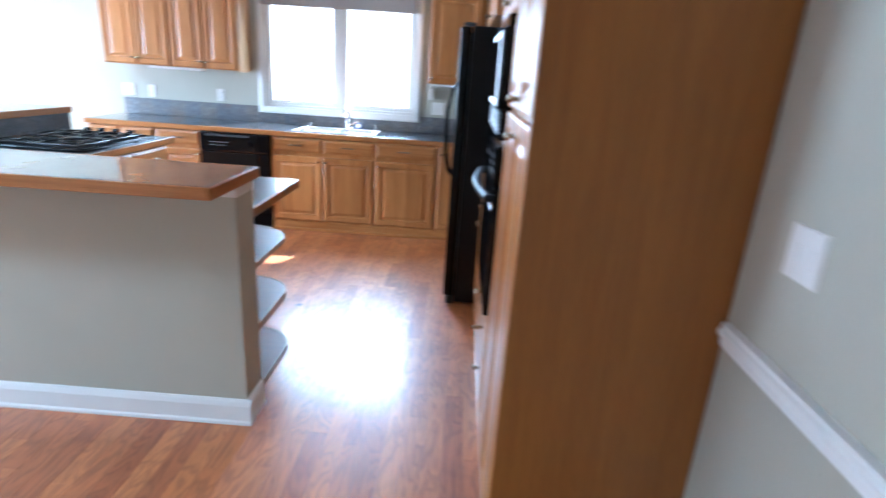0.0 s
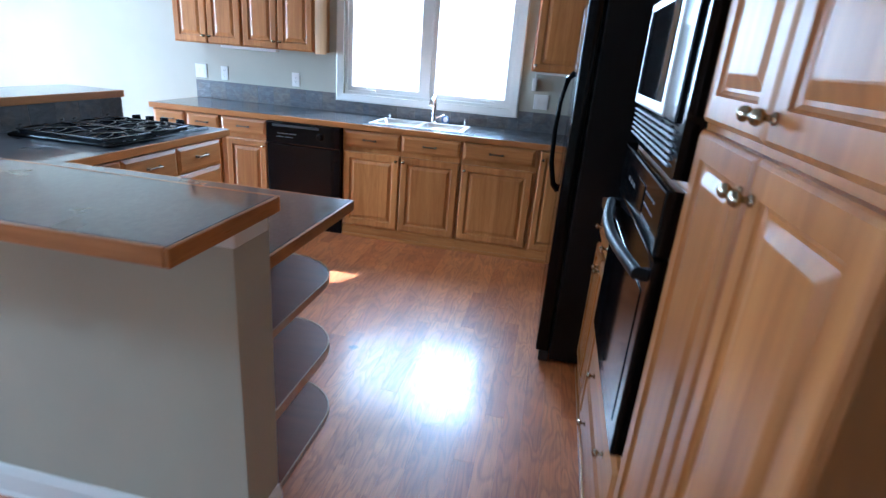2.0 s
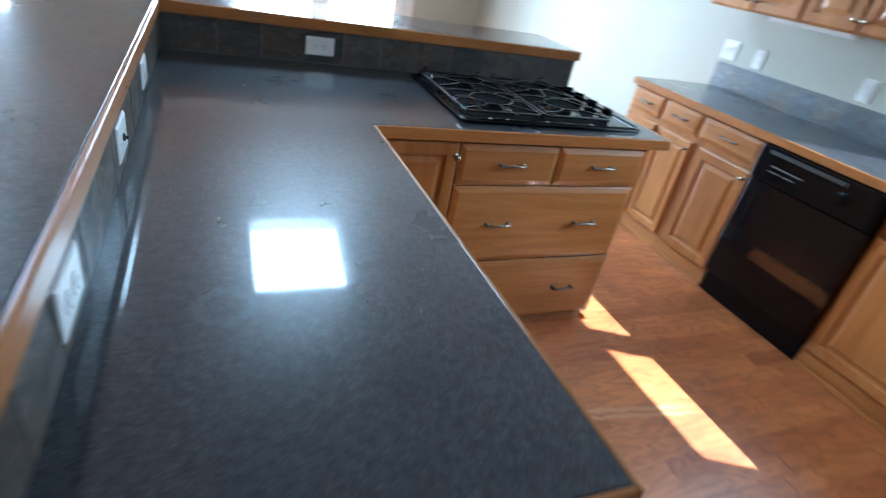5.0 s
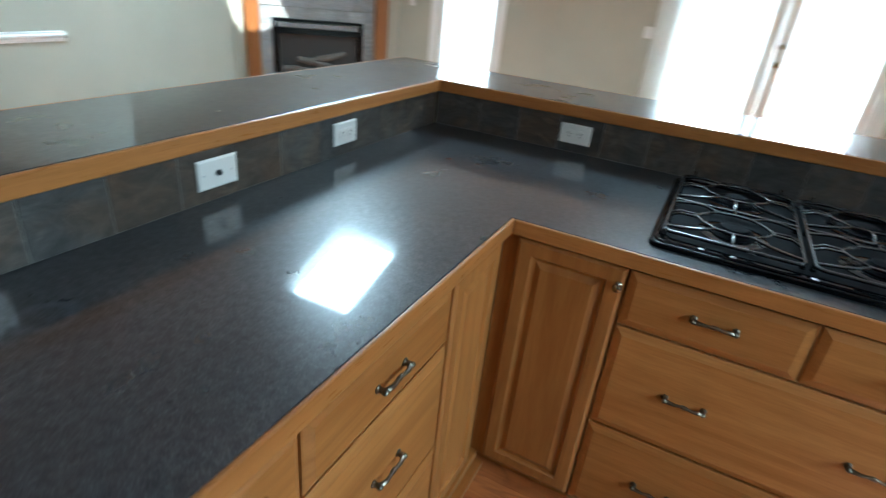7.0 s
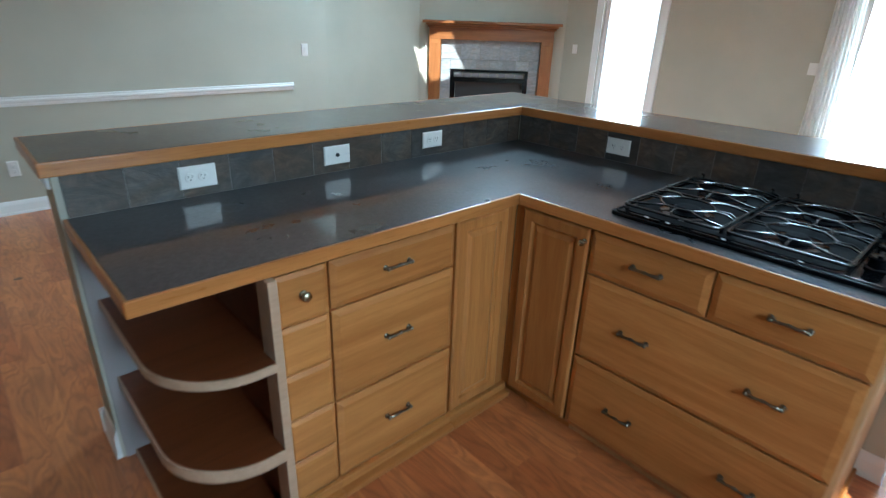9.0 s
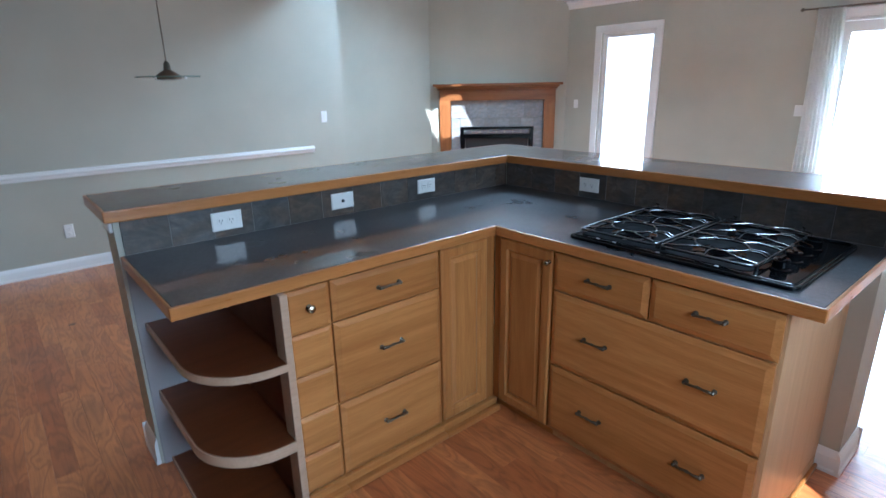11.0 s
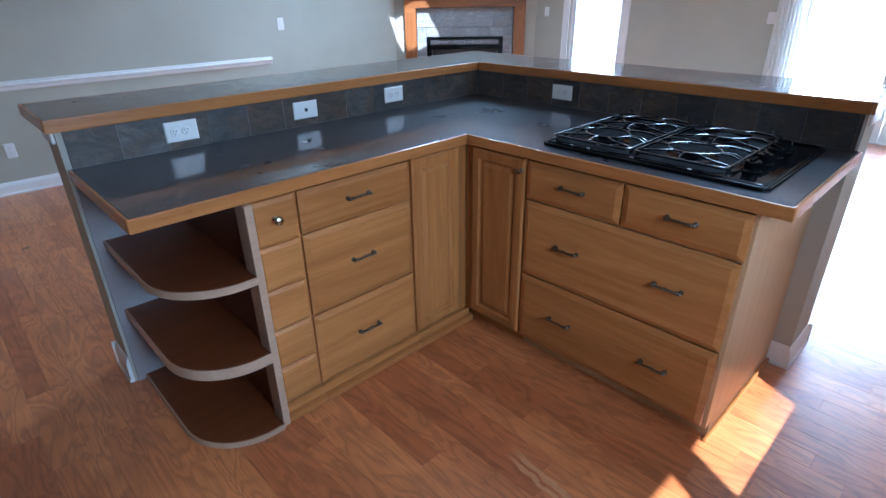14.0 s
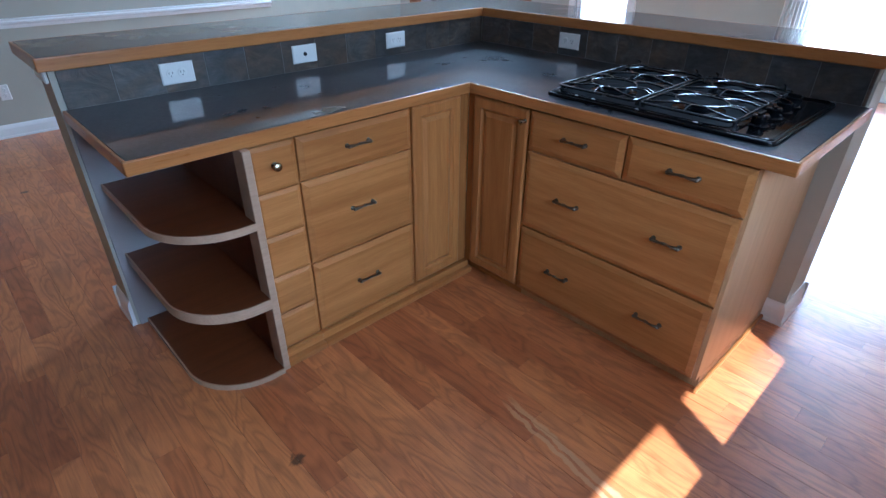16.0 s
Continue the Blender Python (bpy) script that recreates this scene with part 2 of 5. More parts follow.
def glass():
    n = Nodes("window_glass")
    out = n.t.nodes["Material Output"]
    clear, shine = n.add("ShaderNodeBsdfTransparent"), n.add("ShaderNodeBsdfGlossy", Roughness=0.02)
    fres, m = n.add("ShaderNodeFresnel", IOR=1.35), n.add("ShaderNodeMixShader")
    n.link(fres.outputs["Fac"], m.inputs["Fac"])
    n.link(clear.outputs["BSDF"], m.inputs[1])
    n.link(shine.outputs["BSDF"], m.inputs[2])
    n.link(m.outputs["Shader"], out.inputs["Surface"])
    return n.mat


def glow(name, colour, strength):
    n = Nodes(name)
    n.colour((0, 0, 0))
    v = n.coords((1, 1, 1))
    n.link(n.ramp(n.noise(v, 0.35, 4), [(0.3, tuple(c * 0.86 for c in colour)), (0.7, colour)]), n.bsdf.inputs["Emission Color"])
    n.bsdf.inputs["Emission Strength"].default_value = strength
    return n.mat


def sheer():
    n = Nodes("sheer_curtain")
    out = n.t.nodes["Material Output"]
    weave = n.ramp(n.noise(n.coords((1, 1, 1)), 90, 2), [(0.3, (0.88, 0.88, 0.85)), (0.7, (0.95, 0.95, 0.92))])
    front_side, through_side, clear = n.add("ShaderNodeBsdfDiffuse"), n.add("ShaderNodeBsdfTranslucent"), n.add("ShaderNodeBsdfTransparent")
    n.link(weave, front_side.inputs["Color"])
    n.link(weave, through_side.inputs["Color"])
    m1, m2 = n.add("ShaderNodeMixShader", Fac=0.6), n.add("ShaderNodeMixShader", Fac=0.12)
    n.link(front_side.outputs["BSDF"], m1.inputs[1])
    n.link(through_side.outputs["BSDF"], m1.inputs[2])
    n.link(m1.outputs["Shader"], m2.inputs[1])
    n.link(clear.outputs["BSDF"], m2.inputs[2])
    n.link(m2.outputs["Shader"], out.inputs["Surface"])
    return n.mat


MAPLE, MAPLE_D = (0.60, 0.272, 0.078), (0.45, 0.178, 0.044)
M_WALL = paint("greige_wall_paint", (0.44, 0.427, 0.35), 0.6)
M_CEIL = paint("white_ceiling_paint", (0.58, 0.585, 0.58), 0.8, 0.03, 0.4)
M_TRIM = paint("white_trim_paint", (0.8, 0.8, 0.78), 0.35, 0.03, 0.03)
M_WOOD_Z = wood("maple_upright", MAPLE, MAPLE_D, "z")
M_WOOD_X = wood("maple_level", MAPLE, MAPLE_D, "x")
M_EDGE_X = wood("oak_edging_x", (0.50, 0.21, 0.058), (0.37, 0.138, 0.034), "x", 0.3, 0.4, 0.08)
M_EDGE_Y = wood("oak_edging_y", (0.50, 0.21, 0.058), (0.37, 0.138, 0.034), "y", 0.3, 0.4, 0.08)
M_PALE = wood("pale_maple", (0.60, 0.385, 0.20), (0.53, 0.325, 0.155), "z", 0.4, 0.1, 0.06)
M_BAND = wood("pale_edge_band", (0.50, 0.345, 0.235), (0.43, 0.285, 0.185), "x", 0.4, 0.1, 0.06)
M_BACK = paint("pale_grey_laminate", (0.33, 0.305, 0.30), 0.5)
M_SHELF = wood("brown_shelf_board", (0.16, 0.043, 0.013), (0.115, 0.029, 0.008), "x", 0.4, 0.1, 0.1)
M_GABLE = wood("brown_end_panel", (0.34, 0.132, 0.024), (0.27, 0.098, 0.017), "z", 0.5, 0.05, 0.02)
M_MANTEL = wood("mantel_wood", (0.27, 0.105, 0.034), (0.19, 0.066, 0.02), "x", 0.3, 0.4, 0.1)
M_MANTEL_Z = wood("mantel_wood_upright", (0.34, 0.14, 0.048), (0.25, 0.09, 0.028), "z", 0.3, 0.4, 0.1)
M_PLANK, M_PLANKS = plank_wood("oak_plank", False), plank_wood("oak_planks", True)
M_LAM = laminate()
M_SLATE = slate("slate_tile", ((0.040, 0.040, 0.040), (0.066, 0.063, 0.061), (0.066, 0.050, 0.038), (0.078, 0.072, 0.066), (0.044, 0.046, 0.052)))
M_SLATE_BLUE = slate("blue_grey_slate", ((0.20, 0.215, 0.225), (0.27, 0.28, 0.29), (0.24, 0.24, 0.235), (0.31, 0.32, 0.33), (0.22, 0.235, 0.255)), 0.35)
# same slate as M_SLATE, with the window's sheen put into paler, bluer tones
M_SLATE_SHEEN = slate("pale_slate_tile", ((0.10, 0.108, 0.12), (0.15, 0.155, 0.165), (0.13, 0.125, 0.12), (0.18, 0.185, 0.195), (0.11, 0.12, 0.14)), 0.6)
M_GROUT = paint("grey_grout", (0.21, 0.205, 0.19), 0.9, 0.1)
M_SUB = paint("dark_joint", (0.26, 0.085, 0.03), 0.6)
M_BLACK = plain("black_enamel", (0.003, 0.0034, 0.0045), 0.1, 0, 0.2, 0.0)
M_FRIDGE = plain("black_textured_steel", (0.003, 0.003, 0.004), 0.45, 0, 0.2, 0.0)
M_BGLASS = plain("black_glass", (0.004, 0.004, 0.005), 0.06, 0, 0.1, 0.0)
M_IRON = plain("glossy_iron", (0.006, 0.007, 0.009), 0.26, 0.0, 0.2, 0.5)
M_STEEL = plain("brushed_steel", (0.74, 0.75, 0.76), 0.34, 1.0)
M_CHROME = plain("chrome", (0.8, 0.8, 0.82), 0.1, 1.0)
M_PEWTER = plain("antique_pewter", (0.20, 0.17, 0.13), 0.3, 1.0, 0.3)
M_BRASS = plain("antique_brass", (0.44, 0.385, 0.27), 0.22, 1.0, 0.25)
M_PLATE = plain("white_plastic", (0.78, 0.77, 0.74), 0.35, 0, 0.03)
M_DARK = plain("dark_plastic", (0.03, 0.03, 0.03), 0.5)
M_MATT = plain("matt_black_enamel", (0.003, 0.0035, 0.005), 0.6)
M_DULL = plain("dull_dark_metal", (0.30, 0.31, 0.33), 0.45, 0.7)
M_GREY = plain("grey_print", (0.20, 0.205, 0.21), 0.5)
M_MIRROR = plain("dark_mirror_glass", (0.01, 0.011, 0.012), 0.04, 0, 0.1, 1.0)
M_GLASS, M_SHEER = glass(), sheer()
for m, level in ((M_BLACK, 0.18), (M_BGLASS, 0.3), (M_FRIDGE, 0.25)):
    m.node_tree.nodes["Principled BSDF"].inputs["Specular IOR Level"].default_value = level
M_MATT.node_tree.nodes["Principled BSDF"].inputs["IOR"].default_value = 1.12
M_SMOKE = plain("green_edge_glass", (0.16, 0.25, 0.23), 0.08, 0, 0.1, 0.5)
M_BLUE = plain("blue_rubber", (0.05, 0.12, 0.3), 0.5)
M_LOG = paint("charred_log", (0.12, 0.10, 0.085), 0.9, 0.5, 0.6)
M_OUT = glow("bright_haze", (0.93, 0.97, 1.0), 0.85)
M_LAWN = paint("pale_paving", (0.42, 0.42, 0.38), 0.9, 0.2, 0.3)
M_TAUPE = paint("roller_blind_cloth", (0.32, 0.29, 0.26), 0.8)


# ---- mesh helpers ----
def add_box(bm, x0, x1, y0, y1, z0, z1):
    v = [bm.verts.new((x, y, z)) for z in (z0, z1) for y in (y0, y1) for x in (x0, x1)]
    for f in ((0, 2, 3, 1), (4, 5, 7, 6), (0, 1, 5, 4), (2, 6, 7, 3), (0, 4, 6, 2), (1, 3, 7, 5)):
        bm.faces.new([v[i] for i in f])
    return v


def box_bm(x0, x1, y0, y1, z0, z1, bevel=0.0, seg=1):
    bm = bmesh.new()
    add_box(bm, x0, x1, y0, y1, z0, z1)
    if bevel:
        bmesh.ops.bevel(bm, geom=bm.edges[:], offset=bevel, segments=seg, affect="EDGES", profile=0.6)
    return bm


def prism_bm(pts, z0, z1, bevel=0.0, seg=2, top_only=False):
    bm = bmesh.new()
    lo, hi = [bm.verts.new((x, y, z0)) for x, y in pts], [bm.verts.new((x, y, z1)) for x, y in pts]
    bm.faces.new(lo[::-1])
    bm.faces.new(hi)
    n = len(pts)
    for i in range(n):
        bm.faces.new((lo[i], lo[(i + 1) % n], hi[(i + 1) % n], hi[i]))
    bmesh.ops.recalc_face_normals(bm, faces=bm.faces[:])
    if bevel:
        some = [e for e in bm.edges if abs(e.verts[0].co.z - e.verts[1].co.z) < 1e-6 and (not top_only or e.verts[0].co.z > z1 - 1e-6)]
        bmesh.ops.bevel(bm, geom=some, offset=bevel, segments=seg, affect="EDGES", profile=0.6)
    return bm


def add_tube(bm, pts, r, seg=8, flat=1.0):
    pts = [Vector(p) for p in pts]
    rings = []
    up = Vector((0.13, 0.27, 0.95)).normalized()
    for i, p in enumerate(pts):
        way = (pts[min(i + 1, len(pts) - 1)] - pts[max(i - 1, 0)]).normalized()
        a = way.cross(up).normalized()
        b = a.cross(way).normalized()
        rr = r[i] if isinstance(r, (list, tuple)) else r
        rings.append([bm.verts.new(p + rr * (math.cos(k * math.tau / seg) * a + flat * math.sin(k * math.tau / seg) * b)) for k in range(seg)])
    for one, two in zip(rings, rings[1:]):
        for k in range(seg):
            bm.faces.new((one[k], one[(k + 1) % seg], two[(k + 1) % seg], two[k]))
    bm.faces.new(rings[0][::-1])
    bm.faces.new(rings[-1])


def add_lathe(bm, prof, seg=16, m=None):
    """Turns (radius, height) pairs about z; m places the result."""
    rings = []
    for r, h in prof:
        rings.append([bm.verts.new((r * math.cos(k * math.tau / seg), r * math.sin(k * math.tau / seg), h)) for k in range(seg)])
    for one, two in zip(rings, rings[1:]):
        for k in range(seg):
            bm.faces.new((one[k], one[(k + 1) % seg], two[(k + 1) % seg], two[k]))
    bm.faces.new(rings[0][::-1])
    bm.faces.new(rings[-1])
    if m is not None:
        bmesh.ops.transform(bm, matrix=m, verts=[v for ring in rings for v in ring])


def panel_bm(w, h, prof):
    """A front of w by h standing in the xz plane, facing -y; prof: (inset, out) from the back edge to the middle."""
    bm = bmesh.new()
    rings = [[bm.verts.new(c) for c in ((d, -o, d), (w - d, -o, d), (w - d, -o, h - d), (d, -o, h - d))] for d, o in prof]
    for one, two in zip(rings, rings[1:]):
        for k in range(4):
            bm.faces.new((one[k], one[(k + 1) % 4], two[(k + 1) % 4], two[k]))
    bm.faces.new(rings[0][::-1])
    bm.faces.new(rings[-1])
    bmesh.ops.recalc_face_normals(bm, faces=bm.faces[:])
    return bm


DRAWER = [(0, 0), (0, 0.011), (0.003, 0.013), (0.019, 0.019), (0.021, 0.020)]
DOOR = [(0, 0), (0, 0.013), (0.003, 0.016), (0.009, 0.020), (0.050, 0.020), (0.054, 0.013), (0.060, 0.010), (0.066, 0.010), (0.088, 0.018), (0.091, 0.0185)]
SLIM = [(0, 0), (0, 0.013), (0.003, 0.016), (0.009, 0.020), (0.042, 0.020), (0.046, 0.013), (0.052, 0.010), (0.056, 0.010), (0.072, 0.018), (0.074, 0.0185)]


def link_mesh(name, bm, material, smooth=False):
    me = bpy.data.meshes.new(name)
    bmesh.ops.recalc_face_normals(bm, faces=bm.faces[:])
    bm.to_mesh(me)
    bm.free()
    me.materials.append(material)
    if smooth:
        me.shade_smooth()
        me.set_sharp_from_angle(angle=radians(38))
    return new(name, me)


def part(name, bm, material, parent, label="", m=None, smooth=False):
    ob = link_mesh(name, bm, material, smooth)
    ob.parent = parent
    if m is not None:
        ob.matrix_local = m
    return tagged(ob, label)


def again(ob, parent, m):
    """One more piece on the same mesh."""
    o = new(ob.name.split(".")[0], ob.data)
    o.parent, o.matrix_local = parent, m
    return o


def thing(name, label, category, m=None, group="", kind=""):
    e = new(name)
    e.empty_display_size = 0.1
    if m is not None:
        e.matrix_world = m
    return tagged(e, label, category, group, kind)


def piece(name, bm, material, label, category="", kind="", m=None, smooth=False):
    ob = link_mesh(name, bm, material, smooth)
    if m is not None:
        ob.matrix_world = m
    return tagged(ob, label, category, "", kind)


def pierced_bm(w, h, thick, holes):
    """A slab in the xz plane from y=0 to y=thick with right-angled holes (x0, x1, z0, z1)."""
    xs = sorted({0, w, *(v for o in holes for v in o[:2])})
    zs = sorted({0, h, *(v for o in holes for v in o[2:])})
    bm = bmesh.new()
    verts = {}

    def vert(x, y, z):
        if (x, y, z) not in verts:
            verts[(x, y, z)] = bm.verts.new((x, y, z))
        return verts[(x, y, z)]

    def solid(i, k):
        if not (0 <= i < len(xs) - 1 and 0 <= k < len(zs) - 1):
            return False
        cx, cz = (xs[i] + xs[i + 1]) / 2, (zs[k] + zs[k + 1]) / 2
        return not any(a < cx < b and c < cz < d for a, b, c, d in holes)

    for i in range(len(xs) - 1):
        for k in range(len(zs) - 1):
            if not solid(i, k):
                continue
            x0, x1, z0, z1 = xs[i], xs[i + 1], zs[k], zs[k + 1]
            for y in (0, thick):
                bm.faces.new([vert(*c) for c in ((x0, y, z0), (x1, y, z0), (x1, y, z1), (x0, y, z1))])
            for di, dk, a, b in ((-1, 0, (x0, z0), (x0, z1)), (1, 0, (x1, z0), (x1, z1)), (0, -1, (x0, z0), (x1, z0)), (0, 1, (x0, z1), (x1, z1))):
                if not solid(i + di, k + dk):
                    bm.faces.new([vert(*c) for c in ((a[0], 0, a[1]), (b[0], 0, b[1]), (b[0], thick, b[1]), (a[0], thick, a[1]))])
    return bm


CT, BT = 0.914, 1.088     # worktop and bar heights

# ---- the shell ----
NW, EW, WW, DW, LW = 2.69, 2.87, -5.2, -3.92, -5.03   # inner faces: north, east, west, dining south, living south
RIDGE_X, FLAT = -1.25, 2.46
RIDGE_Z = EAVE + SLOPE * (RIDGE_X - WW)
TALL = RIDGE_Z + 0.12
SINK_WIN = (0.176, 1.647, 1.074, 2.18)
WEST_WIN = (-3.03, -2.23, 0.42, 2.12)
FRENCH = (-0.30, 1.72, 0.0, 2.05)

piece("wall_north", pierced_bm(EW - WW + 0.3, TALL, 0.15, [(SINK_WIN[0] - WW + 0.15, SINK_WIN[1] - WW + 0.15, SINK_WIN[2], SINK_WIN[3])]), M_WALL,
      "greige painted kitchen wall with a wide window", kind="structure", m=pose(WW - 0.15, NW, 0))
# west wall: local x runs north
piece("wall_west", pierced_bm(NW - (-3.6), 2.62, 0.15, [(WEST_WIN[0] + 3.6, WEST_WIN[1] + 3.6, WEST_WIN[2], WEST_WIN[3]), (FRENCH[0] + 3.6, FRENCH[1] + 3.6, 0.0, FRENCH[3])]), M_WALL,
      "greige painted living room wall with window and glazed doors", kind="structure", m=pose(WW, -3.6, 0, 0, 0, 90))
piece("wall_east", box_bm(EW, EW + 0.15, DW, NW, 0, FLAT), M_WALL, "greige painted wall behind the tall cabinets", kind="structure")
piece("wall_south_dining", box_bm(-1.58, EW + 0.15, DW - 0.15, DW, 0, TALL), M_WALL, "greige painted dining room wall", kind="structure")
piece("wall_return", box_bm(-1.58, -1.43, LW - 0.15, DW - 0.15, 0, TALL), M_WALL, "greige painted wall return beside the living room", kind="structure")
piece("wall_south_living", box_bm(-3.75, -1.58, LW - 0.15, LW, 0, TALL), M_WALL, "greige painted living room wall", kind="structure")
# the corner wall with the fireplace runs from (-5.2, -3.6) to (-3.77, -5.03)
DIAG = pose(WW, -3.6, 0, 0, 0, -45)
DLEN = 1.43 * math.sqrt(2)
piece("wall_diagonal", box_bm(-0.1, DLEN + 0.1, -0.15, 0, 0, 3.4), M_WALL, "greige painted corner wall above the fireplace", kind="structure", m=DIAG)
floor = piece("floor", box_bm(WW - 0.2, EW + 0.2, LW - 0.2, NW + 0.2, -0.12, -0.012), M_SUB, "red oak strip floor with a glossy finish", kind="structure")

slope_len = math.hypot(RIDGE_X - WW, RIDGE_Z - EAVE)
k = slope_len / (RIDGE_X - WW)
tilt = math.degrees(math.atan(SLOPE))
depth_all = NW - LW + 0.3
# local x up the slope, local z to the south
ceil_m = Matrix.Translation((WW, NW + 0.15, EAVE)) @ Matrix.Rotation(-radians(tilt), 4, "Y") @ Matrix.Rotation(radians(90), 4, "X")
piece("ceiling_west", pierced_bm(slope_len, depth_all, 0.2, [((a - WW) * k, (b - WW) * k, NW + 0.15 - d, NW + 0.15 - c) for a, b, c, d in SKY]), M_CEIL,
      "white sloping ceiling with two skylights", kind="structure", m=ceil_m)
piece("ceiling_east", box_bm(RIDGE_X, EW + 0.15, LW - 0.15, NW + 0.15, FLAT, FLAT + 0.15), M_CEIL, "white flat ceiling over kitchen and dining room", kind="structure")
piece("wall_gable", box_bm(RIDGE_X, RIDGE_X + 0.12, LW - 0.15, NW + 0.15, FLAT + 0.15, TALL + 0.1), M_CEIL, "white painted wall above the flat ceiling's edge", kind="structure")

# outside
piece("ground", box_bm(-300, 300, -300, 300, -0.5, -0.3), M_LAWN, "pale sunlit paving outside", kind="structure")
piece("backdrop_north", box_bm(-14, 14, 11, 11.2, -0.3, 6.5), M_OUT, "overexposed daylight beyond the garden", kind="structure")
piece("backdrop_west", box_bm(-15.2, -15, -14, 10.9, -0.3, 6.5), M_OUT, "overexposed daylight beyond the terrace", kind="structure")


def skirting(name, length, m, high=0.105, label="white painted baseboard"):
    """Moulded board along local x against local y=0, standing out to -y."""
    bm = bmesh.new()
    prof = [(0, 0), (-0.019, 0), (-0.019, 0.012), (-0.014, 0.02), (-0.014, high - 0.03), (-0.009, high - 0.012), (-0.004, high), (0, high)]
    rings = [[bm.verts.new((x, y, z)) for y, z in prof] for x in (0, length)]
    for i in range(len(prof)):
        j = (i + 1) % len(prof)
        bm.faces.new((rings[0][i], rings[0][j], rings[1][j], rings[1][i]))
    bm.faces.new(rings[0][::-1])
    bm.faces.new(rings[1])
    return piece(name, bm, M_TRIM, label, kind="structure", m=m)


def chair_rail(length, m):
    bm = bmesh.new()
    prof = [(0, 0), (-0.010, 0.0), (-0.014, 0.012), (-0.014, 0.024), (-0.024, 0.034), (-0.026, 0.046), (-0.018, 0.056), (-0.020, 0.066), (0, 0.070)]
    rings = [[bm.verts.new((x, y, z)) for y, z in prof] for x in (0, length)]
    for i in range(len(prof)):
        j = (i + 1) % len(prof)
        bm.faces.new((rings[0][i], rings[0][j], rings[1][j], rings[1][i]))
    bm.faces.new(rings[0][::-1])
    bm.faces.new(rings[1])
    return piece("chair_rail_trim", bm, M_TRIM, "white moulded chair rail on the dining wall", kind="structure", m=m)


skirting("baseboard_dining", EW + 1.58, pose(EW, DW, 0, 0, 0, 180))
skirting("baseboard_east", DW * -1 - 1.47, pose(EW, -1.47, 0, 0, 0, -90))
skirting("baseboard_living_south", 2.17, pose(-1.58, LW, 0, 0, 0, 180))
skirting("baseboard_west_a", 1.72, pose(WW, -2.12, 0, 0, 0, 90))
skirting("baseboard_west_b", 0.85, pose(WW, 1.82, 0, 0, 0, 90))
skirting("baseboard_north", 3.9, pose(WW, NW, 0))
chair_rail(EW + 1.175, pose(EW, DW, 0.802, 0, 0, 180))
chair_rail(2.4, pose(EW, -1.46, 0.85, 0, 0, -90))
# crown at the foot of the slope on the west wall
bm = bmesh.new()
prof = [(0, 0), (0.02, 0.0), (0.03, 0.03), (0.07, 0.07), (0.09, 0.075), (0.09, 0.10), (0, 0.10)]
rings = [[bm.verts.new((WW + x, y, 2.475 + z)) for x, z in prof] for y in (-3.6, NW)]
for i in range(len(prof)):
    j = (i + 1) % len(prof)
    bm.faces.new((rings[0][i], rings[0][j], rings[1][j], rings[1][i]))
bm.faces.new(rings[0])
bm.faces.new(rings[1][::-1])
piece("crown_trim", bm, M_TRIM, "white crown moulding below the sloping ceiling", kind="structure")


def casing_bm(w, h, wide, thick, sill=True):
    """A flat mitred surround of an opening w by h, facing -y."""
    bm = bmesh.new()
    lo = -wide if sill else 0
    outer = [(-wide, lo), (w + wide, lo), (w + wide, h + wide), (-wide, h + wide)]
    inner = [(0, 0), (w, 0), (w, h), (0, h)]
    o1 = [bm.verts.new((x, 0, z)) for x, z in outer]
    o2 = [bm.verts.new((x, -thick, z)) for x, z in outer]
    m2 = [bm.verts.new((x + (0.012 if x < w / 2 else -0.012), -thick * 1.25, z + (0.012 if z < h / 2 and sill else -0.012 if z > h / 2 else 0))) for x, z in outer]
    i2 = [bm.verts.new((x, -thick * 0.8, z)) for x, z in inner]
    i1 = [bm.verts.new((x, 0, z)) for x, z in inner]
    for a, b in ((o1, o2), (o2, m2), (m2, i2), (i2, i1)):
        for n in range(4):
            if n == 0 and not sill:
                continue
            bm.faces.new((a[n], a[(n + 1) % 4], b[(n + 1) % 4], b[n]))
    return bm


def frame_bm(w, h, bar, y0, y1):
    return pierced_at(w, h, y0, y1, [(bar, w - bar, bar, h - bar)])


def pierced_at(w, h, y0, y1, holes):
    bm = pierced_bm(w, h, y1 - y0, holes)
    bmesh.ops.translate(bm, vec=(0, y0, 0), verts=bm.verts[:])
    return bm


